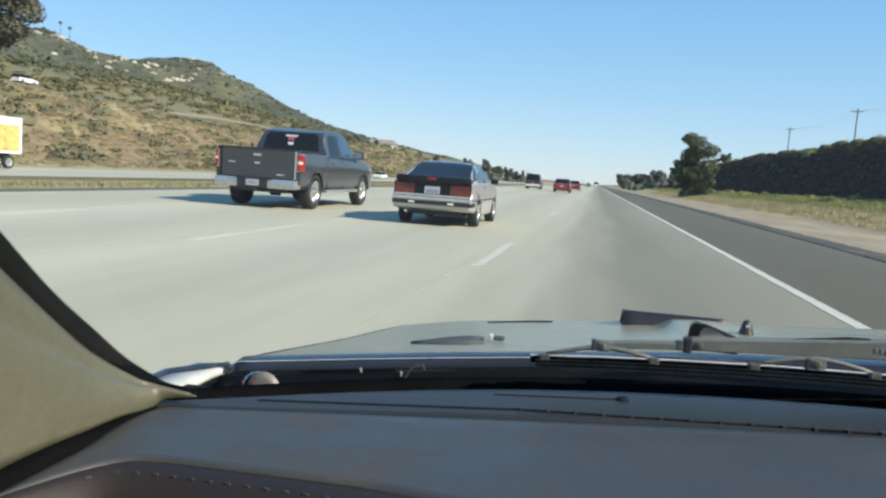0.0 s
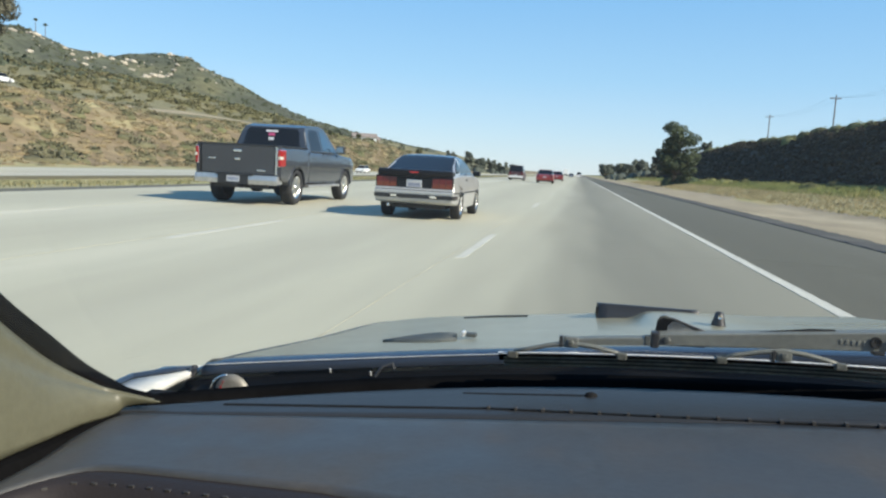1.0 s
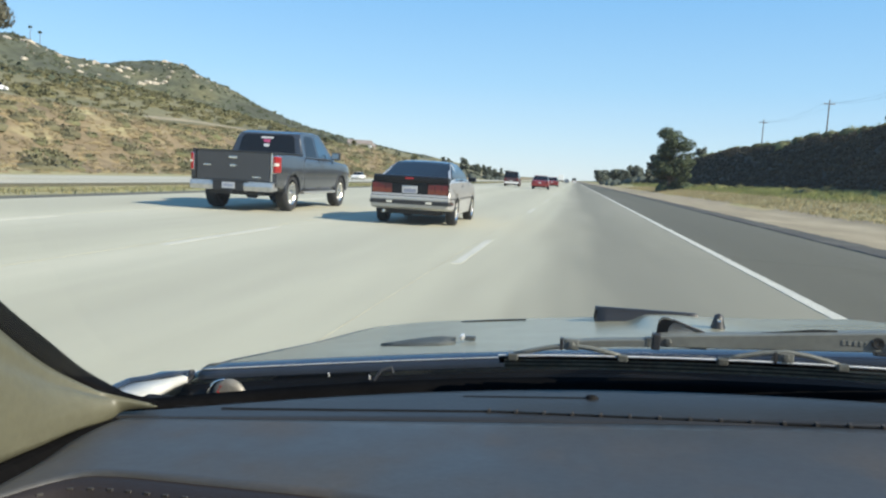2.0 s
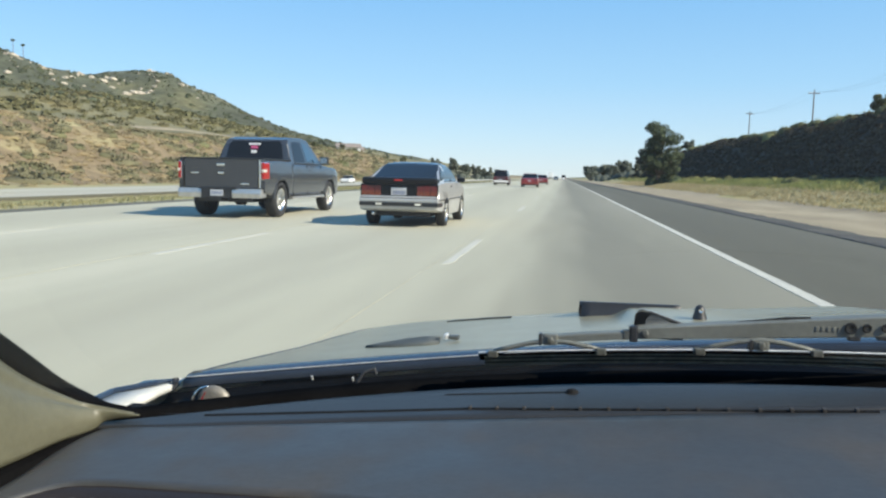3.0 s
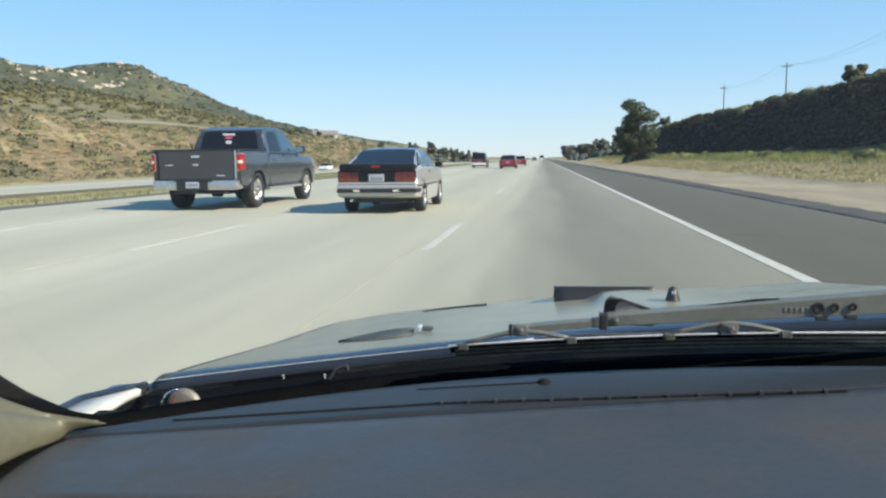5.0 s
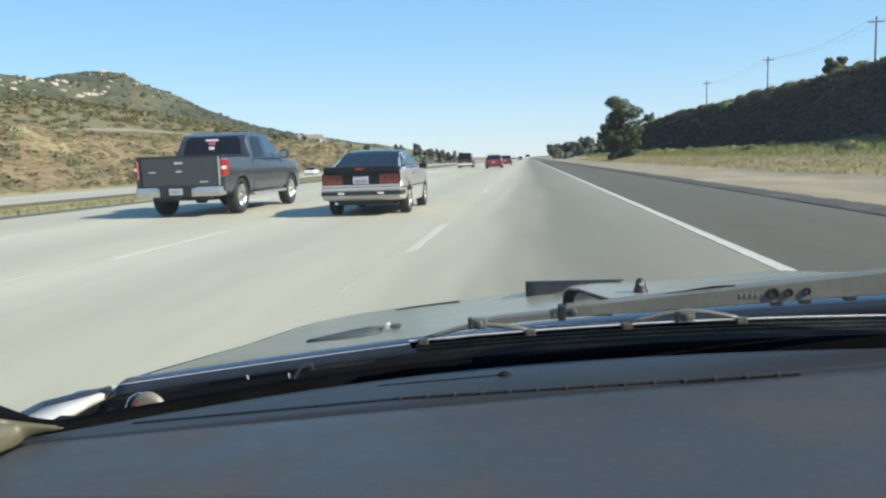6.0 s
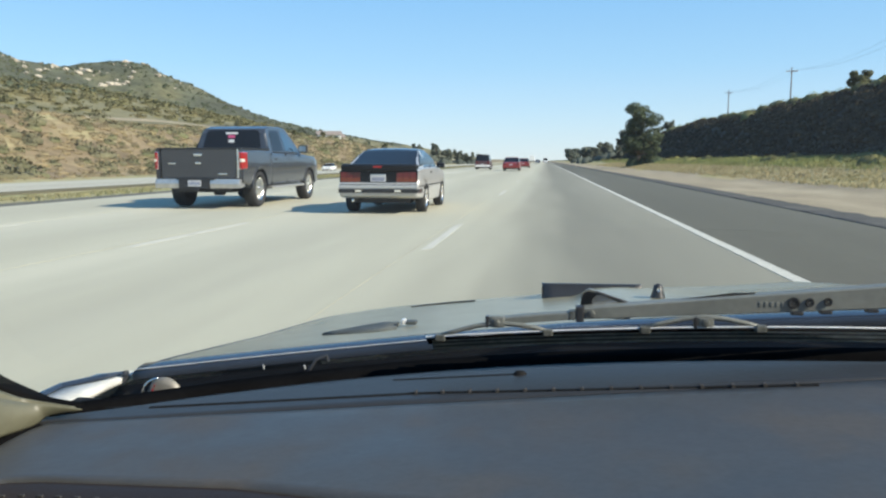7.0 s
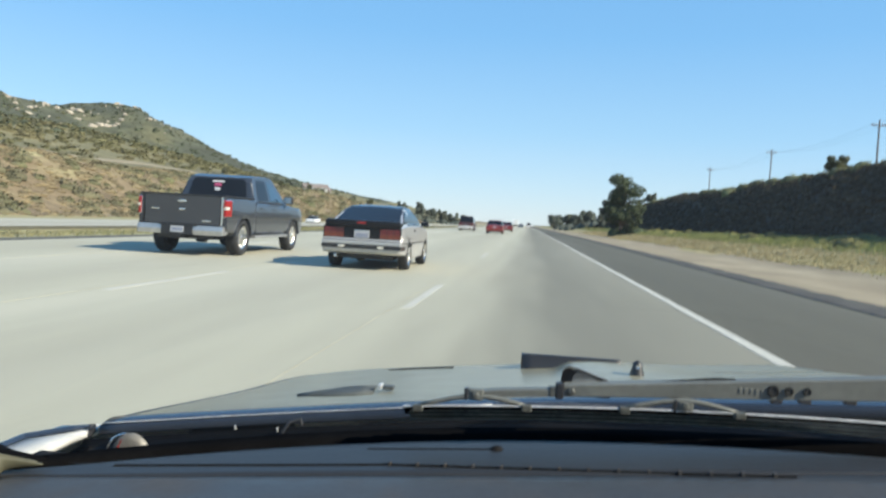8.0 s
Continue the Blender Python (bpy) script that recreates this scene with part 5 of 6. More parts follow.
# ---- the grey pickup ----
def pickup(x, y, paint=DARK_GREY_PAINT, label="graphite grey crew-cab pickup truck with chrome bumper and a window decal"):
    car = thing("pickup_truck", label, "pickup truck", at=pose(x, y, 0))
    out = [(0.16, 0.66), (0.14, 1.03), (1.84, 1.03), (1.90, 1.26), (4.30, 1.235), (5.45, 1.17), (5.78, 1.08), (5.88, 0.85), (5.88, 0.52), (5.66, 0.44), (5.36, 0.46)] + arch(4.83, 0.49, 0.46, 0, 180, 18) + \
          [(4.30, 0.46), (1.68, 0.50)] + arch(1.15, 0.49, 0.46, 0, 180, 18) + [(0.64, 0.56)]

    def taper(yy, zz):
        return 1 - 0.03 * max(0, (zz - 0.95) / 0.3) - 0.08 * max(0, (yy - 5.0) / 0.88) ** 2 - 0.03 * max(0, (0.6 - zz) / 0.2)
    part("body", profile_body(out, 0.99, 0.035, 0.010, taper), paint, car, "graphite metallic body", "crisp")
    gate = part("tailgate", boxed(-0.855, 0.855, 0.08, 0.15, 0.68, 1.33, bevel=0.015), paint, car, "graphite tailgate with chrome handle")
    part("tailgate_cap", boxed(-0.93, 0.93, 0.065, 0.16, 1.315, 1.345, bevel=0.008), BLACK_TRIM, gate)
    part("handle", boxed(-0.10, 0.10, 0.06, 0.085, 1.16, 1.215, bevel=0.01), CHROME, gate, "chrome tailgate handle")
    part("badge", boxed(-0.07, 0.07, 0.066, 0.085, 0.985, 1.03, bevel=0.008), CHROME, gate)
    part("badge", boxed(-0.70, -0.52, 0.070, 0.085, 0.985, 1.015, bevel=0.004), CHROME, gate)
    part("badge", boxed(0.46, 0.66, 0.070, 0.085, 0.755, 0.785, bevel=0.004), CHROME, gate)

    def cw(yy, zz):
        return 0.955 - 0.20 * (zz - 1.25) / 0.65
    part("cab", profile_body([(1.88, 1.20), (1.90, 1.27), (2.02, 1.72), (2.12, 1.84), (2.4, 1.905), (3.2, 1.92), (3.55, 1.875), (4.30, 1.26), (4.32, 1.20)], 0.955, 0.07, 0.02, lambda a, b: cw(a, b) / 0.955), paint, car)
    def flank(y0, y1, top, side):
        """A smooth skin on the truck's side, cut out over the wheels."""
        rows = []
        n = int((y1 - y0) / 0.035)
        for i in range(n + 1):
            yy = y0 + (y1 - y0) * i / n
            low = 0.60 - 0.10 * min(1, yy / 0.6)
            for c in (1.15, 4.83):
                if abs(yy - c) < 0.46:
                    low = max(low, 0.44 + math.sqrt(0.212 - (yy - c) ** 2))
            rows.append([(side * (0.99 * taper(yy, zz) + 0.004 + 0.014 * math.sin(math.pi * min(1, (zz - 0.42) / 0.95)) - 0.012 * (j == 9)), yy, zz) for j, zz in enumerate([lerp(low, top(yy), k / 9) for k in range(10)])])
        return sheet(rows, 0.03, (-side, 0, 0))
    bm = bmesh.new()
    back = [(-0.74, 1.31), (0.74, 1.31), (0.66, 1.74), (0.60, 1.80), (-0.60, 1.80), (-0.66, 1.74)]
    a = [bm.verts.new((px, 1.895 + (pz - 1.27) * 0.267 - 0.012, pz)) for px, pz in back]
    b = [bm.verts.new((px, 1.895 + (pz - 1.27) * 0.267 + 0.02, pz)) for px, pz in back]
    bm.faces.new(a)
    bm.faces.new(b[::-1])
    for k in range(6):
        bm.faces.new((a[k], b[k], b[(k + 1) % 6], a[(k + 1) % 6]))
    rear = part("rear_window", bm, CAR_GLASS, car, "dark rear window with a white decal")
    for z0, z1, w in ((1.70, 1.745, 0.155), (1.60, 1.68, 0.085), (1.49, 1.57, 0.07)):
        zc = (z0 + z1) / 2
        part("decal", boxed(-0.02 - w, -0.02 + w, 1.875 + (zc - 1.27) * 0.267, 1.881 + (zc - 1.27) * 0.267, z0, z1, bevel=0.004), SIGN_WHITE if z0 != 1.60 else CARGO_PINK, rear, "white and pink window decal")
    for s in (-1, 1):
        part("bed_side", flank(0.12, 1.868, lambda yy: 1.33, s), paint, car, "", True)
        part("cab_side", flank(1.888, 5.5, lambda yy: 1.262 - 0.012 * max(0, yy - 1.9) - 0.05 * max(0, yy - 4.4), s), paint, car, "", True)
        part("cab_edge", tube(bmesh.new(), [(s * 0.945, 1.886, 0.52), (s * 0.985, 1.884, 0.80), (s * 0.972, 1.886, 1.10), (s * 0.957, 1.890, 1.262)], 0.016, 8), paint, car, "", True)
        part("bed_rail", boxed(min(s * 0.86, s * 0.975), max(s * 0.86, s * 0.975), 0.10, 1.86, 1.32, 1.345, bevel=0.008), BLACK_TRIM, car)
        part("side_window", side_panel([(2.16, 1.30), (2.24, 1.70), (2.36, 1.80), (2.92, 1.81), (2.94, 1.30)], cw, 0.006, s), CAR_GLASS, car, "tinted side window")
        # front pane, blue from the sky tone in its glass colour
        part("side_window", side_panel([(3.04, 1.30), (3.03, 1.81), (3.36, 1.79), (4.02, 1.30)], cw, 0.006, s), SIDE_GLASS_SKY, car, "tinted side window")
        part("window_trim", side_panel([(2.10, 1.262), (2.10, 1.285), (4.05, 1.275), (4.05, 1.252)], cw, 0.012, s), CHROME if s < 0 else BLACK_TRIM, car)
        for yy in (1.97, 2.99, 4.12):
            part("door_gap", side_panel([(yy, 0.52), (yy, 1.24), (yy + 0.012, 1.24), (yy + 0.012, 0.52)], lambda a, b: 0.99 * taper(a, b), 0.020, s), SEAM_DARK, car)
        for yy in (2.22, 3.14):
            part("door_handle", side_panel([(yy, 1.09), (yy, 1.125), (yy + 0.2, 1.125), (yy + 0.2, 1.09)], lambda a, b: 0.99 * taper(a, b), 0.03, s), paint, car)
        part("arch_flare", profile_body(arch(1.15, 0.50, 0.44, 0, 180, 16) + arch(1.15, 0.452, 0.44, 180, 0, 16), 0.02, 0.008, 0.006), paint, car).location = (s * 1.0, 0, 0)
        part("arch_flare", profile_body(arch(4.83, 0.50, 0.44, 0, 180, 16) + arch(4.83, 0.452, 0.44, 180, 0, 16), 0.02, 0.008, 0.006), paint, car).location = (s * 0.998, 0, 0)
        lamp = part("tail_lamp", boxed(min(s * 0.935, s * 1.012), max(s * 0.935, s * 1.012), 0.068, 0.40, 0.875, 1.25, bevel=0.028), LAMP_RED, car, "red tail lamp with a clear middle")
        part("clear_cell", boxed(min(s * 0.955, s * 1.017), max(s * 0.955, s * 1.017), 0.062, 0.25, 1.03, 1.10, bevel=0.018), LAMP_CLEAR, lamp, "clear reversing lens")
        part("gate_edge", boxed(s * 0.905 - 0.022, s * 0.905 + 0.022, 0.082, 0.12, 0.68, 1.32, bevel=0.010), CHROME if s > 0 else BLACK_TRIM, car)
        part("corner_post", boxed(s * 0.945 - 0.030, s * 0.945 + 0.030, 0.09, 0.20, 0.68, 1.33, bevel=0.015), paint, car)
        part("lamp_rim", boxed(min(s * 0.922, s * 1.007), max(s * 0.922, s * 1.007), 0.078, 0.41, 0.862, 1.262, bevel=0.030), CHROME, lamp)
        m = part("mirror", boxed(s * 1.13 - 0.12, s * 1.13 + 0.12, 3.86, 3.98, 1.27, 1.47, bevel=0.03), BLACK_TRIM, car, "black and chrome door mirror")
        part("mirror_cap", boxed(s * 1.13 - 0.105, s * 1.13 + 0.105, 3.975, 4.0, 1.29, 1.45, bevel=0.01), CHROME, m)
        part("mirror_glass", boxed(s * 1.13 - 0.095, s * 1.13 + 0.095, 3.852, 3.857, 1.295, 1.445), CHROME, m, "bright mirror glass")
        part("running_board", boxed(s * 0.98 - 0.07, s * 0.98 + 0.07, 1.80, 4.20, 0.40, 0.46, bevel=0.015), BUMPER_STEEL, car, "grey metal running board")
        for yy in (1.15, 4.83):
            wheel(car, s * 0.86, yy, 0.42, 0.28, s, CHROME, 6, 0.62)
    bump = part("rear_bumper", profile_body([(0.0, 0.46), (-0.02, 0.56), (0.0, 0.66), (0.14, 0.665), (0.28, 0.66), (0.28, 0.48)], 0.975, 0.06, 0.01), BUMPER_STEEL, car, "chrome rear bumper")
    part("step_pad", boxed(-0.46, 0.40, -0.030, 0.15, 0.645, 0.685, bevel=0.008), BLACK_TRIM, bump)
    part("bumper_recess", boxed(-0.42, 0.30, -0.028, 0.05, 0.45, 0.645, bevel=0.008), BLACK_TRIM, bump)
    plate = part("number_plate", boxed(-0.20, 0.10, -0.038, -0.022, 0.500, 0.635, bevel=0.004), PLATE_WHITE, bump, "white number plate")
    for k in range(6):
        part("plate_bar", boxed(-0.165 + 0.042 * k, -0.135 + 0.042 * k, -0.042, -0.037, 0.540, 0.598), PLATE_INK, plate)
    part("hitch", boxed(-0.06, 0.06, -0.04, 0.3, 0.40, 0.48, bevel=0.01), BLACK_TRIM, car)
    part("underbody", boxed(-0.66, 0.66, 0.3, 5.6, 0.36, 0.66), BLACK_TRIM, car)
    part("axle", tube(bmesh.new(), [(-0.8, 1.15, 0.42), (-0.16, 1.15, 0.42), (-0.10, 1.15, 0.41), (0.10, 1.15, 0.41), (0.16, 1.15, 0.42), (0.8, 1.15, 0.42)], [0.06, 0.06, 0.15, 0.15, 0.06, 0.06], 12), BLACK_TRIM, car)
    part("spare_tyre", lathe(bmesh.new(), [(0.0, 0.12), (0.02, 0.30), (0.07, 0.36), (0.16, 0.36), (0.21, 0.30), (0.22, 0.12)], 20, (0.0, 0.72, 0.40), "z"), BLACK_TRIM, car, "", True)
    part("bed_floor", boxed(-0.85, 0.85, 0.16, 1.85, 1.02, 1.045), BLACK_TRIM, car)
    return car


pickup(-6.14, 15.75)


# ---- traffic further off ----
def traffic_car(name, x, y, z, paint, label, length=4.5, width=1.78, height=1.45, belt=0.92, style="sedan", facing=1, rear=None):
    car = thing(name, label, "car", at=pose(x, y, z, 0, 0, 0 if facing > 0 else 180))
    r = 0.33 if style == "sedan" else 0.37
    a, b = 0.22 * length, 0.80 * length
    out = [(0.08, 0.30), (0.0, 0.40), (0.0, 0.62), (0.06, belt - 0.06), (0.3, belt), (0.70 * length, belt), (0.95 * length, belt - 0.18), (length, 0.62), (length, 0.3), (b + r + 0.1, 0.24)] + arch(b, r + 0.05, r, 0, 180, 7) + [(b - r - 0.1, 0.22), (a + r + 0.1, 0.22)] + arch(a, r + 0.05, r, 0, 180, 7)
    part("body", profile_body(out, width / 2, 0.07, 0.03, lambda yy, zz: 1 - 0.06 * max(0, (zz - 0.6) / 0.35)), paint, car)
    if style == "sedan":
        g = [(0.10 * length, belt - 0.02), (0.27 * length, height - 0.05), (0.34 * length, height - 0.015), (0.55 * length, height - 0.015), (0.60 * length, height - 0.06), (0.76 * length, belt - 0.02)]
        rf = (0.28, 0.59)
    else:
        g = [(0.03, belt - 0.02), (0.06 * length, height - 0.06), (0.10 * length, height - 0.015), (0.58 * length, height - 0.015), (0.63 * length, height - 0.06), (0.74 * length, belt - 0.02)]
        rf = (0.06, 0.62)
    part("windows", profile_body(g, width / 2 - 0.06, 0.06, 0.015, lambda yy, zz: 1 - 0.20 * (zz - belt) / (height - belt)), CAR_GLASS, car, "dark windows")
    part("roof", boxed(-width * 0.36, width * 0.36, rf[0] * length, rf[1] * length, height - 0.04, height, bevel=0.015), paint, car)
    for s in (-1, 1):
        part("tail_lamp", boxed(s * width * 0.38 - 0.12, s * width * 0.38 + 0.12, -0.015, 0.04, 0.62, belt - 0.06, bevel=0.01), LAMP_DEEP, car, "red tail lamp")
        part("head_lamp", boxed(s * width * 0.36 - 0.14, s * width * 0.36 + 0.14, length - 0.06, length + 0.012, 0.56, 0.70, bevel=0.01), LAMP_CLEAR, car, "clear head lamp")
        for yy in (a, b):
            wheel(car, s * (width / 2 - 0.10), yy, r, 0.2, s, STEEL, 5)
    part("bumper", boxed(-width * 0.47, width * 0.47, -0.04, 0.10, 0.34, 0.56, bevel=0.02), rear or paint, car)
    part("number_plate", boxed(-0.16, 0.16, -0.05, -0.035, 0.60, 0.72), PLATE_WHITE, car, "white number plate")
    part("underbody", boxed(-width * 0.36, width * 0.36, 0.3, length - 0.3, 0.18, 0.5), BLACK_TRIM, car)
    return car


traffic_car("suv", -6.2, 92, 0, MAROON_PAINT, "dark maroon off-roader with a pale bumper", 4.5, 1.85, 1.80, 1.08, "wagon", rear=WHITE_PAINT)
traffic_car("sedan", -2.2, 80, 0, RED_PAINT, "bright red saloon car", 4.5, 1.78, 1.42, 0.92)
traffic_car("sedan", -1.9, 113, 0, RED_PAINT, "bright red saloon car behind another", 4.5, 1.78, 1.42, 0.92)
traffic_car("sedan", -5.4, 230, 0, WHITE_PAINT, "white saloon car far down the road", 4.6, 1.8, 1.45, 0.93)
traffic_car("suv", 1.2, 330, 0, WHITE_PAINT, "white van far down the road", 5.2, 2.0, 2.2, 1.2, "wagon")


def far_lorry(x, y):
    t = thing("box_lorry", "pale box lorry far down the road", "truck", at=pose(x, y, 0))
    body = part("cargo_box", boxed(-1.25, 1.25, 0, 7.5, 1.05, 3.7, bevel=0.05), WHITE_PAINT, t)
    for s in (-1, 1):
        part("rear_door", boxed(s * 0.6 - 0.56, s * 0.6 + 0.56, -0.03, 0.0, 1.2, 3.5, bevel=0.01), WHITE_PAINT, body)
        part("tail_lamp", boxed(s * 1.0 - 0.12, s * 1.0 + 0.12, -0.03, 0.05, 0.85, 1.0, bevel=0.01), LAMP_DEEP, t)
        for yy in (1.4, 8.4):
            wheel(t, s * 1.0, yy, 0.45, 0.3, s, STEEL, 6)
    part("chassis", boxed(-0.8, 0.8, 0.1, 9.0, 0.5, 1.05), BLACK_TRIM, t)
    part("cab", profile_body([(7.7, 0.6), (7.7, 2.7), (8.9, 2.7), (9.4, 1.8), (9.5, 0.6)], 1.1, 0.08, 0.04), WHITE_PAINT, t)
    return t


far_lorry(-5.7, 400)
traffic_car("sedan", -1.6, 290, 0, BLUE_GREY_PAINT, "blue-grey saloon car far down the road", 4.6, 1.8, 1.45, 0.93)
traffic_car("sedan", -41.5, 150, -0.95, WHITE_PAINT, "white saloon car on the opposite carriageway", 4.6, 1.8, 1.45, 0.93, facing=-1)
traffic_car("sedan", -38, 122, -0.95, BLUE_GREY_PAINT, "dark blue-grey car on the opposite carriageway", 4.6, 1.8, 1.45, 0.93, facing=-1)
traffic_car("sedan", -43.6, 97, -0.95, WHITE_PAINT, "white saloon car on the opposite carriageway", 4.6, 1.8, 1.45, 0.93, facing=-1)


def box_truck(x, y, z):
    t = thing("semi_truck", "white lorry with a fruit-printed trailer on the opposite carriageway", "truck", at=pose(x, y, z, 0, 0, 180))
    trailer = part("trailer", boxed(-1.25, 1.25, 0, 9.5, 1.15, 3.9, bevel=0.04), WHITE_PAINT, t, "white cargo trailer with a colourful print")
    for s in (-1, 1):
        part("print", boxed(s * 1.256 - 0.004, s * 1.256 + 0.004, 0.3, 5.6, 1.35, 3.3), CARGO_PRINT, trailer, "yellow and red fruit print")
        part("print", boxed(s * 1.256 - 0.004, s * 1.256 + 0.004, 7.2, 8.8, 1.35, 3.0), CARGO_PINK, trailer, "pink printed panel")
        part("print", boxed(s * 1.256 - 0.004, s * 1.256 + 0.004, 6.0, 8.8, 3.1, 3.7), CARGO_GREEN, trailer, "green printed panel")
        for yy in (1.2, 2.4, 9.0, 10.0, 13.0):
            wheel(t, s * 1.05, yy, 0.5, 0.3, s, STEEL, 6)
    cab = part("cab", profile_body([(9.9, 1.0), (9.9, 3.6), (10.6, 3.75), (11.3, 3.0), (11.8, 2.8), (12.2, 1.95), (13.5, 1.75), (13.7, 0.7), (9.9, 0.7)], 1.15, 0.1, 0.04), WHITE_PAINT, t, "white bonneted cab")
    part("windscreen", boxed(-0.95, 0.95, 11.86, 12.2, 2.0, 2.75, bevel=0.03), CAR_GLASS, cab)
    part("chassis", boxed(-0.6, 0.6, 0.4, 13.4, 0.55, 1.15), BLACK_TRIM, t)
    return t


box_truck(-43.6, 51.3, -0.95)

# ---- vegetation ----
def gz(x, y):
    return float(ground_z(x, y))


def spot_list(n, x0, x1, y0, y1, r0, r1, seed, keep=None):
    rng = np.random.default_rng(seed)
    out = []
    while len(out) < n:
        x, y = rng.uniform(x0, x1), rng.uniform(y0, y1)
        if keep and not keep(x, y, rng):
            continue
        r = r0 + (r1 - r0) * rng.random() ** 2
        out.append((x, y, gz(x, y), r))
    return out


tree("oak_tree", 14.6, 112, gz(14.6, 112), 8.8, 3.5, LEAF_DARK, "dark green roadside tree with an uneven crown", 11, 0.25, 15000, 0.14, 0.04, blobs=18)
tree("oak_tree", 31.0, 78, gz(31, 78), 1.9, 1.3, LEAF_OLIVE, "rounded olive-green tree on the bank", 12, 0.12, 4000, 0.11, 0.05)
tree("eucalyptus_tree", -101, 112, gz(-101, 112), 19, 8.5, LEAF_GREY, "tall grey-green eucalyptus with drooping clumps", 15, 0.6, 16000, 0.30, 0.25, blobs=17, flat=0.9)
tree("eucalyptus_tree", -112, 103, gz(-112, 103), 15, 7.0, LEAF_GREY, "tall grey-green eucalyptus with drooping clumps", 16, 0.5, 9000, 0.30, 0.25, blobs=13, flat=0.9)
for k, (x, y, h, s) in enumerate(((-135, 500, 9, 1.6), (-150, 470, 4, 2.4), (-78, 470, 8, 4), (-71, 500, 12, 4.5), (-64, 505, 9, 5), (-58, 520, 10, 4.5), (-52, 530, 8, 5), (-45, 545, 7, 5),
                                 (16, 420, 7, 6), (24, 300, 6, 4), (29, 262, 6.5, 4.5), (21, 350, 6, 5))):
    tree("cypress_tree" if s < 2 else "roadside_tree", x, y, gz(x, y), h, s, LEAF_DARK if s < 2 else LEAF_HAZED, "narrow dark cypress on the hillside" if s < 2 else "dark green tree far along the road", 30 + k, 0.2, 3200, 0.42, 0.02, blobs=13)
scatter_bushes("bank_bushes", spot_list(4200, 21.3, 30.6, 22, 300, 0.30, 0.85, 51), LEAF_BANK_SHADE, "dense bushes covering the cut bank, its shade put into their dark leaves", 500, 70, 0.12, flat=0.4)
scatter_bushes("bank_bushes", spot_list(1600, 21.0, 30.8, 18, 95, 0.25, 0.7, 71), LEAF_BANK_SHADE, "dense bushes covering the cut bank, its shade put into their dark leaves", 2600, 70, 0.12, flat=0.4)
scatter_bushes("crest_bushes", spot_list(900, 29.6, 36, 30, 300, 0.3, 1.25, 52), LEAF_CREST_LIT, "olive-tan bushes along the bank top, sunlight put into their leaf colour", 1900, 90, 0.10)
scatter_bushes("verge_bushes", spot_list(260, 17.2, 21.4, 22, 260, 0.2, 0.75, 53), LEAF_GREEN, "light green weeds at the foot of the bank", 3300, 70, 0.09)
scatter_bushes("verge_weeds", spot_list(50, 13.5, 19, 16, 160, 0.08, 0.22, 54), BUSH_TAN, "dry tan weeds on the verge", 4700, 26, 0.06)
scatter_bushes("slope_bushes", spot_list(1500, -83, -58.5, 30, 420, 0.25, 1.5, 55), BUSH_TAN, "grey-tan brush on the brown cut bank", 6200, 40, 0.14, flat=0.30)
scatter_bushes("slope_green_bushes", spot_list(700, -86, -59, 30, 420, 0.3, 2.9, 56), BRUSH, "olive-green brush on the brown cut bank", 7800, 75, 0.17, flat=0.30)
scatter_bushes("slope_straw", spot_list(2000, -86, -55, 28, 420, 0.3, 1.5, 70), STRAW, "pale dry straw tufts over the cut bank and its foot", 70000, 22, 0.10, flat=0.22)
scatter_bushes("crest_straw", spot_list(1800, -96, -83, 28, 420, 0.3, 1.3, 72), STRAW, "pale straw band along the top of the cut bank", 74000, 22, 0.10, flat=0.25)
scatter_bushes("terrace_bushes", spot_list(1700, -205, -112, 40, 560, 0.5, 3.6, 57, lambda x, y, r: r.random() < 0.35 + 0.4 * (x < -125)), TERRACE_BRUSH, "green chaparral brush on the terrace", 9300, 34, 0.34, flat=0.22)
scatter_bushes("mountain_bushes", spot_list(12000, -640, -165, 160, 1100, 0.6, 2.9, 58, lambda x, y, r: x < -0.14 * y - 60), BUSH_FAR, "dense dark chaparral covering the mountain", 12000, 10, 0.5, flat=0.42)
scatter_bushes("median_weeds", spot_list(260, -32, -12.5, 12, 200, 0.06, 0.18, 59), GRASS_MEDIAN, "dry weeds in the grass median", 30000, 24, 0.07)


def grass_blades(name, spots, low, high, material, label, seed):
    """Upright blades in tufts as one object of stuff; spots: (x, y, z, radius)."""
    rng = np.random.default_rng(seed)
    base = np.repeat(np.array([s[:3] for s in spots]), 9, 0)
    n = len(base)
    base[:, :2] += rng.normal(size=(n, 2)) * np.repeat(np.array([s[3] for s in spots]), 9)[:, None] * 0.5
    a = rng.uniform(0, 2 * math.pi, n)
    side = np.stack([np.cos(a), np.sin(a), a * 0], 1) * 0.022
    h = rng.uniform(low, high, n)
    tip = base + np.stack([rng.normal(size=n) * 0.3 * h, rng.normal(size=n) * 0.3 * h, h], 1)
    mid = (base + tip) / 2 + np.array([0, 0, 0.06]) * h[:, None]
    v = np.stack([base - side, base + side, mid + side * 0.8, tip, mid - side * 0.8], 1).reshape(-1, 3)
    f = np.arange(n * 5).reshape(-1, 5)
    ob = mesh_from(name, v, f, material)
    return tagged(ob, label, "grass", kind="stuff")


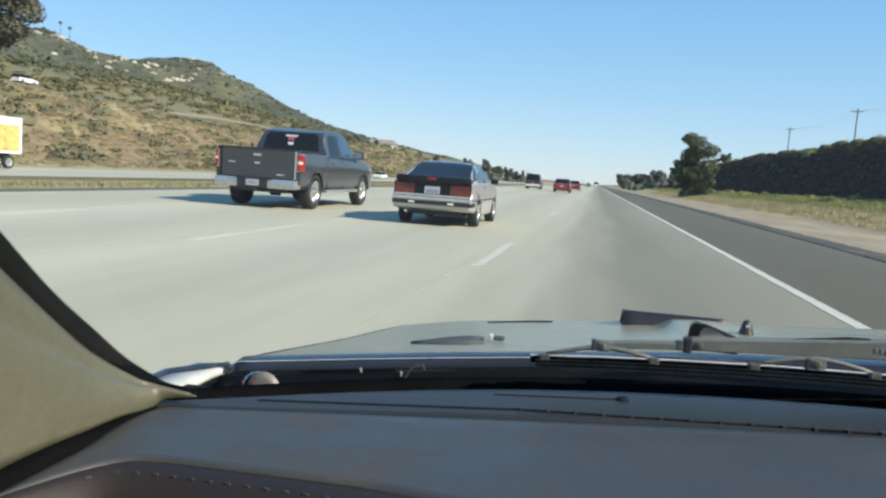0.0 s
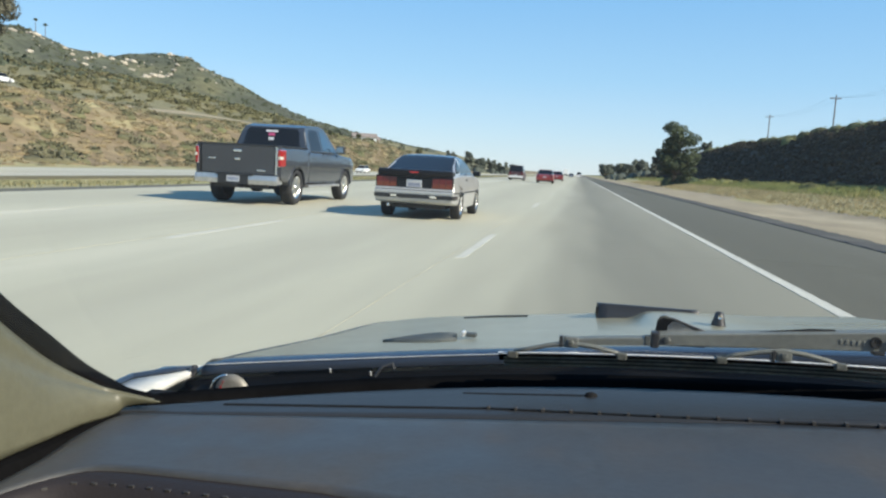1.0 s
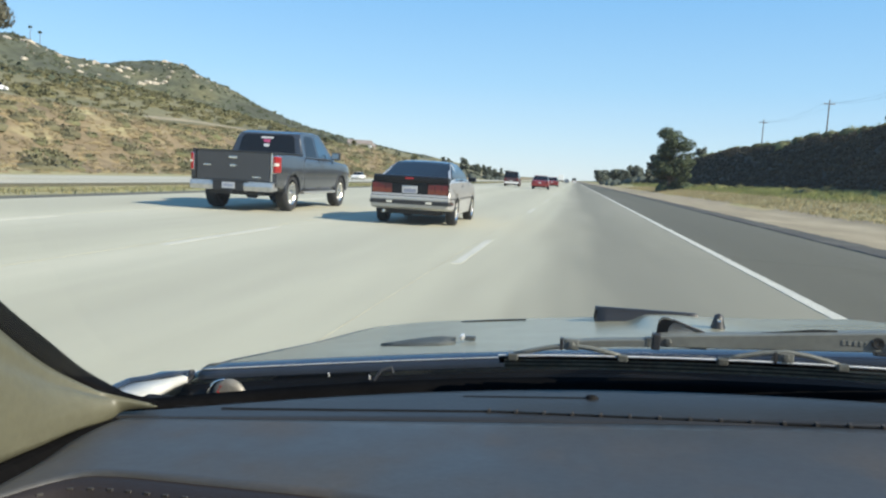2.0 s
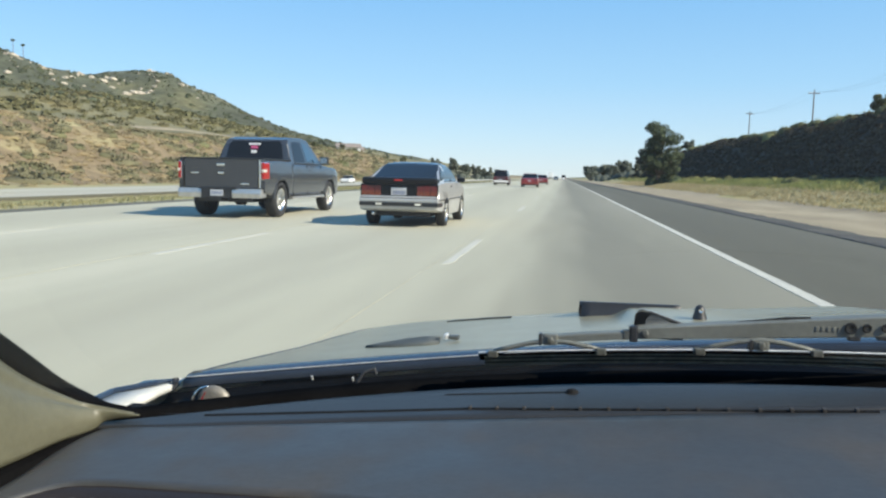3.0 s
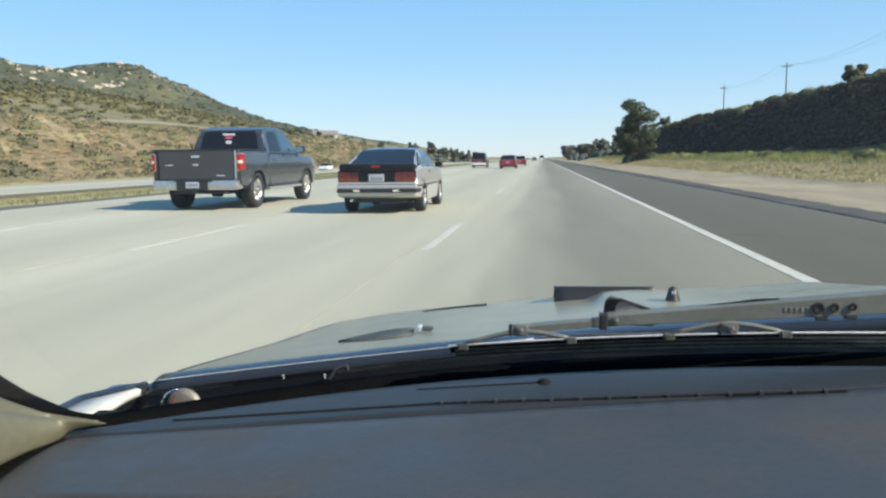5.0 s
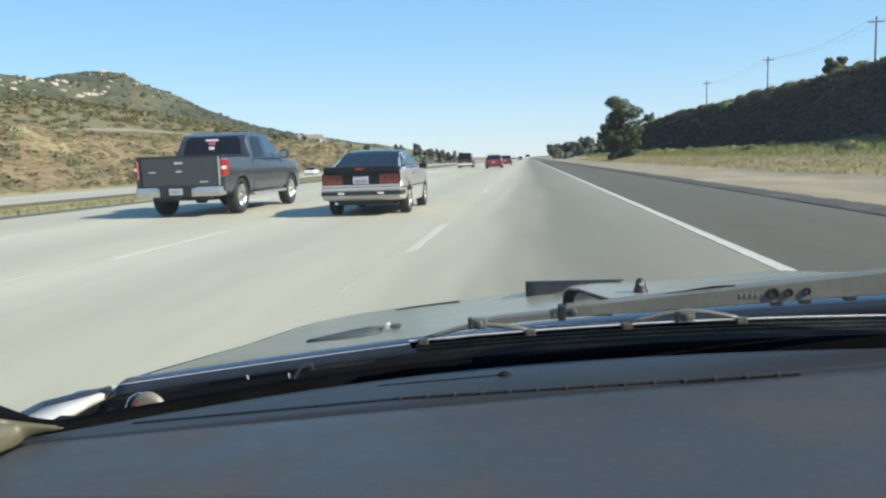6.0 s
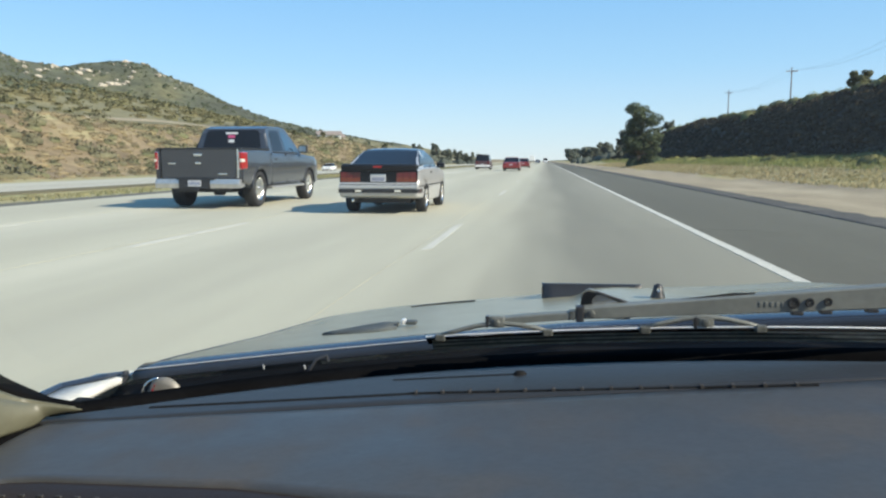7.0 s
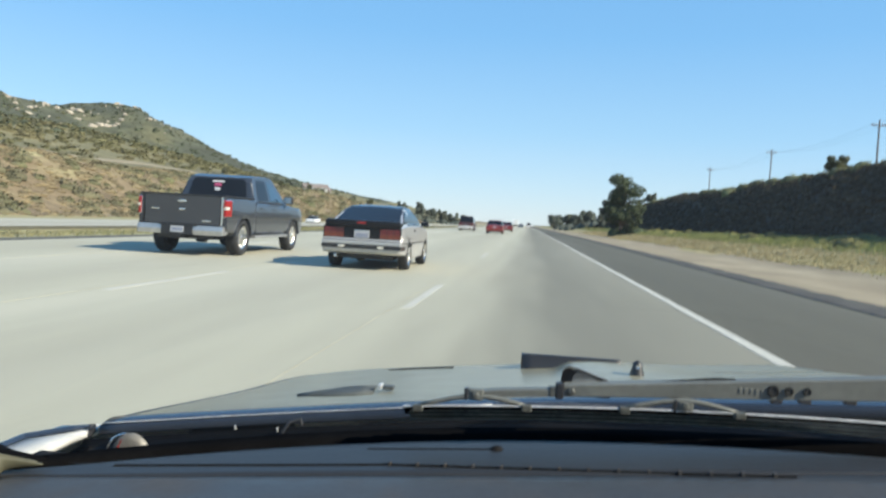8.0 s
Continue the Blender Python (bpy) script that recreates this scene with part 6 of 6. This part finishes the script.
grass_blades("verge_grass", spot_list(4200, 12.6, 17.0, 14, 170, 0.15, 0.7, 61), 0.05, 0.17, GRASS_BLADE, "dry straw-coloured grass along the verge", 62)
grass_blades("green_grass", spot_list(5200, 16.0, 21.0, 14, 200, 0.15, 0.7, 65), 0.08, 0.34, GREEN_BLADE, "tall yellow-green grass at the foot of the bank", 66)
grass_blades("median_grass", spot_list(4600, -32, -12.3, 12, 170, 0.15, 0.6, 63), 0.05, 0.17, MEDIAN_BLADE, "dry yellow grass in the median", 64)
for k, (x, y, h) in enumerate(((-92, 262, 3.2), (-88, 300, 2.6), (-90, 330, 4.0), (-84, 360, 3.0), (-82, 392, 4.4), (-88, 415, 3.4), (-80, 440, 4.5), (-76, 462, 3.6), (-95, 285, 2.4), (-98, 345, 3.4))):
    tree("hillside_tree", x, y, gz(x, y), h, h * 0.55, LEAF_OLIVE if k % 3 else LEAF_HAZED, "small dark tree on the hillside crest", 80 + k, 0.1, 700, 0.24, 0.04, blobs=8)
for k, (x, y, h) in enumerate(((22, 215, 4.5), (27, 238, 5.0), (19, 275, 5.5), (25, 330, 6.0), (14, 380, 5.0), (33, 205, 3.6))):
    tree("roadside_tree", x, y, gz(x, y), h, h * 0.6, LEAF_HAZED, "dark green tree far along the road", 95 + k, 0.14, 1200, 0.28, 0.03, blobs=9)

scatter_bushes("far_thicket", spot_list(90, -84, -40, 470, 560, 1.2, 3.6, 66), LEAF_HAZED, "dense dark thicket far along the road", 66000, 70, 0.4, flat=1.0)
scatter_bushes("far_thicket", spot_list(70, 13, 36, 240, 430, 0.8, 2.4, 67), LEAF_HAZED, "dense dark thicket beyond the bank", 67000, 60, 0.3, flat=0.9)

scatter_bushes("roadside_shrubs", spot_list(16, 12.6, 17.5, 107, 117, 0.6, 1.5, 69), LEAF_DARK, "dark shrubs round the foot of the roadside tree", 69000, 160, 0.14, flat=0.95)


# granite boulders below the ridge
def boulder_mesh(seed):
    bm = bmesh.new()
    bmesh.ops.create_icosphere(bm, subdivisions=2, radius=1.0)
    for v in bm.verts:
        k = 1 + 0.6 * noise.noise(v.co * 1.3 + Vector((seed * 7.0, 0, 0))) + 0.3 * noise.noise(v.co * 3.3)
        v.co = Vector((v.co.x * 1.3, v.co.y, v.co.z * 0.7)) * k
    me = bpy.data.meshes.new("boulder")
    bm.to_mesh(me)
    bm.free()
    me.materials.append(GRANITE)
    return me


boulders = [boulder_mesh(s) for s in range(4)]
rng = np.random.default_rng(77)
for k in range(150):
    i = rng.integers(1, 8)
    t = rng.random()
    (ax, ay, _), (bx, by, _) = RIDGE[i], RIDGE[i + 1]
    x, y = ax + (bx - ax) * t + abs(rng.normal(0, 1)) * 26 + 16, ay + (by - ay) * t - abs(rng.normal(0, 1)) * 40 - 8
    s = 0.7 + 2.2 * rng.random() ** 2.5
    ob = new("boulder", boulders[k % 4])
    ob.matrix_basis = pose(x, y, gz(x, y) + s * 0.15, 0, 0, rng.random() * 360) @ Matrix.Diagonal((s, s, s, 1))
    tagged(ob, "pale tan granite boulder on the mountainside", "boulder", "boulders below the ridge")

# ---- roadside fixtures ----
front = [(x, y) for x, y in [(-104 - 0.02 * (y - 100) - 4 * math.sin(y / 60), y) for y in range(40, 420, 10)]]
tagged(part("frontage_road", sheet([[(x - 3.4, y, gz(x - 3.4, y) + 0.08), (x, y, gz(x, y) + 0.10), (x + 3.0, y, gz(x + 3.0, y) + 0.08)] for x, y in front], 0.3), GRAVEL), "pale gravel side road along the terrace", "road", kind="structure")
traffic_car("wagon_car", -106, 124, gz(-106, 124) + 0.3, WHITE_PAINT, "white car on the side road", 5.0, 1.9, 1.7, 1.05, "wagon")


def utility_pole(x, y, h, label="weathered wooden utility pole with a crossarm"):
    p = thing("utility_pole", label, "pole", "poles along the bank", at=pose(x, y, gz(x, y)))
    part("pole", tube(bmesh.new(), [(0, 0, -0.5), (0, 0, h)], [0.14, 0.09], 8), WOOD_POLE, p)
    part("crossarm", boxed(-0.9, 0.9, -0.05, 0.05, h - 0.72, h - 0.60), WOOD_POLE, p)
    for s in (-0.8, -0.4, 0.4, 0.8):
        part("insulator", lathe(bmesh.new(), [(0, 0.05), (0.06, 0.07), (0.12, 0.05), (0.14, 0.01)], 8, (s, 0, h - 0.6), "z"), STEEL, p)
    return p


POLES = [(44, 60, 8.5), (43, 98, 8.5), (42, 136, 8.5), (41, 176, 8.5)]
for x, y, h in POLES:
    utility_pole(x, y, h)
for (ax, ay, ah), (bx, by, bh) in zip(POLES, POLES[1:]):
    for s in (-0.8, 0.8):
        a, b = Vector((ax + s, ay, gz(ax, ay) + ah - 0.45)), Vector((bx + s, by, gz(bx, by) + bh - 0.45))
        pts = [lerp(a, b, k / 8) - Vector((0, 0, 1.0)) * (1 - (k / 4 - 1) ** 2) for k in range(9)]
        tagged(part("power_line", tube(bmesh.new(), pts, 0.012, 5), BLACK_TRIM), "thin dark power line between poles", "cable", "power lines")

board = thing("road_sign", "back of a grey road sign on two posts", "road sign", at=pose(-56, 151, -1.0))
part("panel", boxed(-1.3, 1.3, -0.03, 0.03, 2.4, 5.6, bevel=0.01), SIGN_BACK, board)
part("brace", boxed(-0.15, 0.15, -0.06, -0.035, 2.5, 5.5), RUST_STEEL, board)
for s in (-0.5, 0.5):
    part("post", tube(bmesh.new(), [(s, 0.06, -0.4), (s, 0.06, 5.3)], 0.07, 8), RUST_STEEL, board)

# overhead sign and guard rail that the car has passed
gantry = thing("sign_gantry", "green overhead exit sign on a white tubular steel gantry", "road sign", at=pose(0, -30, 0))
part("post", tube(bmesh.new(), [(10.6, 0, -0.3), (10.6, 0, 5.2), (10.3, 0, 6.4), (9.4, 0, 7.1), (8.0, 0, 7.3)], [0.24, 0.23, 0.22, 0.21, 0.20], 14), SIGN_WHITE, gantry, "white curved steel tube", True)
part("beam", tube(bmesh.new(), [(8.0, 0, 7.3), (-9.0, 0, 7.3)], 0.2, 14), SIGN_WHITE, gantry, "", True)
part("post", tube(bmesh.new(), [(-9.0, 0, 7.3), (-11.0, 0, 7.0), (-12.6, 0, 5.6), (-12.8, 0, -0.4)], 0.22, 14), SIGN_WHITE, gantry, "", True)
panel = part("sign_panel", boxed(1.4, 8.0, -0.30, -0.24, 5.4, 8.6, bevel=0.02), SIGN_GREEN, gantry, "green sign panel with white lettering")
for x0, x1, z0, z1 in ((1.45, 7.95, 5.45, 5.5), (1.45, 7.95, 8.5, 8.55), (1.45, 1.5, 5.45, 8.55), (7.9, 7.95, 5.45, 8.55)):
    part("border", boxed(x0, x1, -0.306, -0.300, z0, z1), SIGN_WHITE, panel)
for text, z, size in (("Deer Springs Rd", 7.30, 0.62), ("Mountain Meadow Rd", 6.45, 0.62), ("1 MILE", 5.70, 0.45)):
    cu = bpy.data.curves.new("lettering", "FONT")
    cu.body, cu.size, cu.align_x, cu.extrude = text, size, "CENTER", 0.004
    cu.materials.append(SIGN_WHITE)
    ob = new("lettering", cu)
    ob.parent = panel
    ob.matrix_basis = pose(4.7, -0.308, z, 90, 0, 0)
part("catwalk", boxed(1.3, 8.2, -1.1, -0.35, 5.22, 5.30, bevel=0.01), STEEL, gantry)
for k in range(6):
    part("catwalk_arm", boxed(1.5 + 1.3 * k, 1.58 + 1.3 * k, -1.1, 0.05, 5.08, 5.22), STEEL, gantry)
rail = thing("guard_rail", "weathered steel guard rail on short posts", "guard rail", at=pose(10.6, -30, gz(10.6, -30)))
part("rail", sheet([[(-0.10, y, 0.45), (-0.16, y, 0.52), (-0.10, y, 0.60), (-0.16, y, 0.68), (-0.10, y, 0.76)] for y in (-14, -5, 5, 14)], 0.01, (1, 0, 0)), RUST_STEEL, rail)
for k in range(8):
    part("post", boxed(-0.08, 0.08, -13.2 + 3.8 * k, -13.0 + 3.8 * k, -0.3, 0.74), RUST_STEEL, rail)


# small pale houses on the hill crest
def hill_house(x, y, turn, wall_mat, label):
    h = thing("house", label, "house", "houses on the hill", at=pose(x, y, gz(x, y) - 0.3, 0, 0, turn))
    part("wall", boxed(-5, 5, -3.5, 3.5, 0, 3.0), wall_mat, h)
    part("roof", sheet([[(-5.5, -4.0, 2.9), (-5.5, 0, 4.6), (-5.5, 4.0, 2.9)], [(5.5, -4.0, 2.9), (5.5, 0, 4.6), (5.5, 4.0, 2.9)]], 0.2), ROOF_TILE, h, "low brown roof")
    for k in (-3, 0, 3):
        win = part("window", boxed(k - 0.7, k + 0.7, -3.56, -3.48, 1.0, 2.2), CAR_GLASS, h)
        part("sill", boxed(k - 0.8, k + 0.8, -3.62, -3.5, 0.9, 1.0), WHITE_PAINT, win)
    return h


hill_house(-92, 322, 20, WHITE_PAINT, "small white house on the hill crest")
hill_house(-99, 352, 35, TAN_PAINT, "small tan house on the hill crest")

# two palms and a clump of trees on the skyline, a house below
def palm(x, y, h):
    p = thing("palm_tree", "slender fan palm on the skyline", "tree", "skyline palms", at=pose(x, y, gz(x, y)))
    part("trunk", tube(bmesh.new(), [(0, 0, -0.5), (0.1, 0, h * 0.5), (0, 0, h)], [0.28, 0.22, 0.18], 8), BARK, p)
    foliage("crown", *leaf_cloud([(0, 0, h + 0.4)], [1.5], 160, 0.5, int(h * 10), 0.6), LEAF_DARK, p)


palm(-455, 578, 11)
palm(-449, 582, 10)
for x, y, h, s in ((-520, 512, 14, 6), (-530, 520, 12, 6), (-505, 525, 11, 5)):
    tree("ridge_tree", x, y, gz(x, y), h, s, LEAF_DARK, "dark rounded tree on the ridge", int(h), 0.3, 1500, 0.5, 0.1)
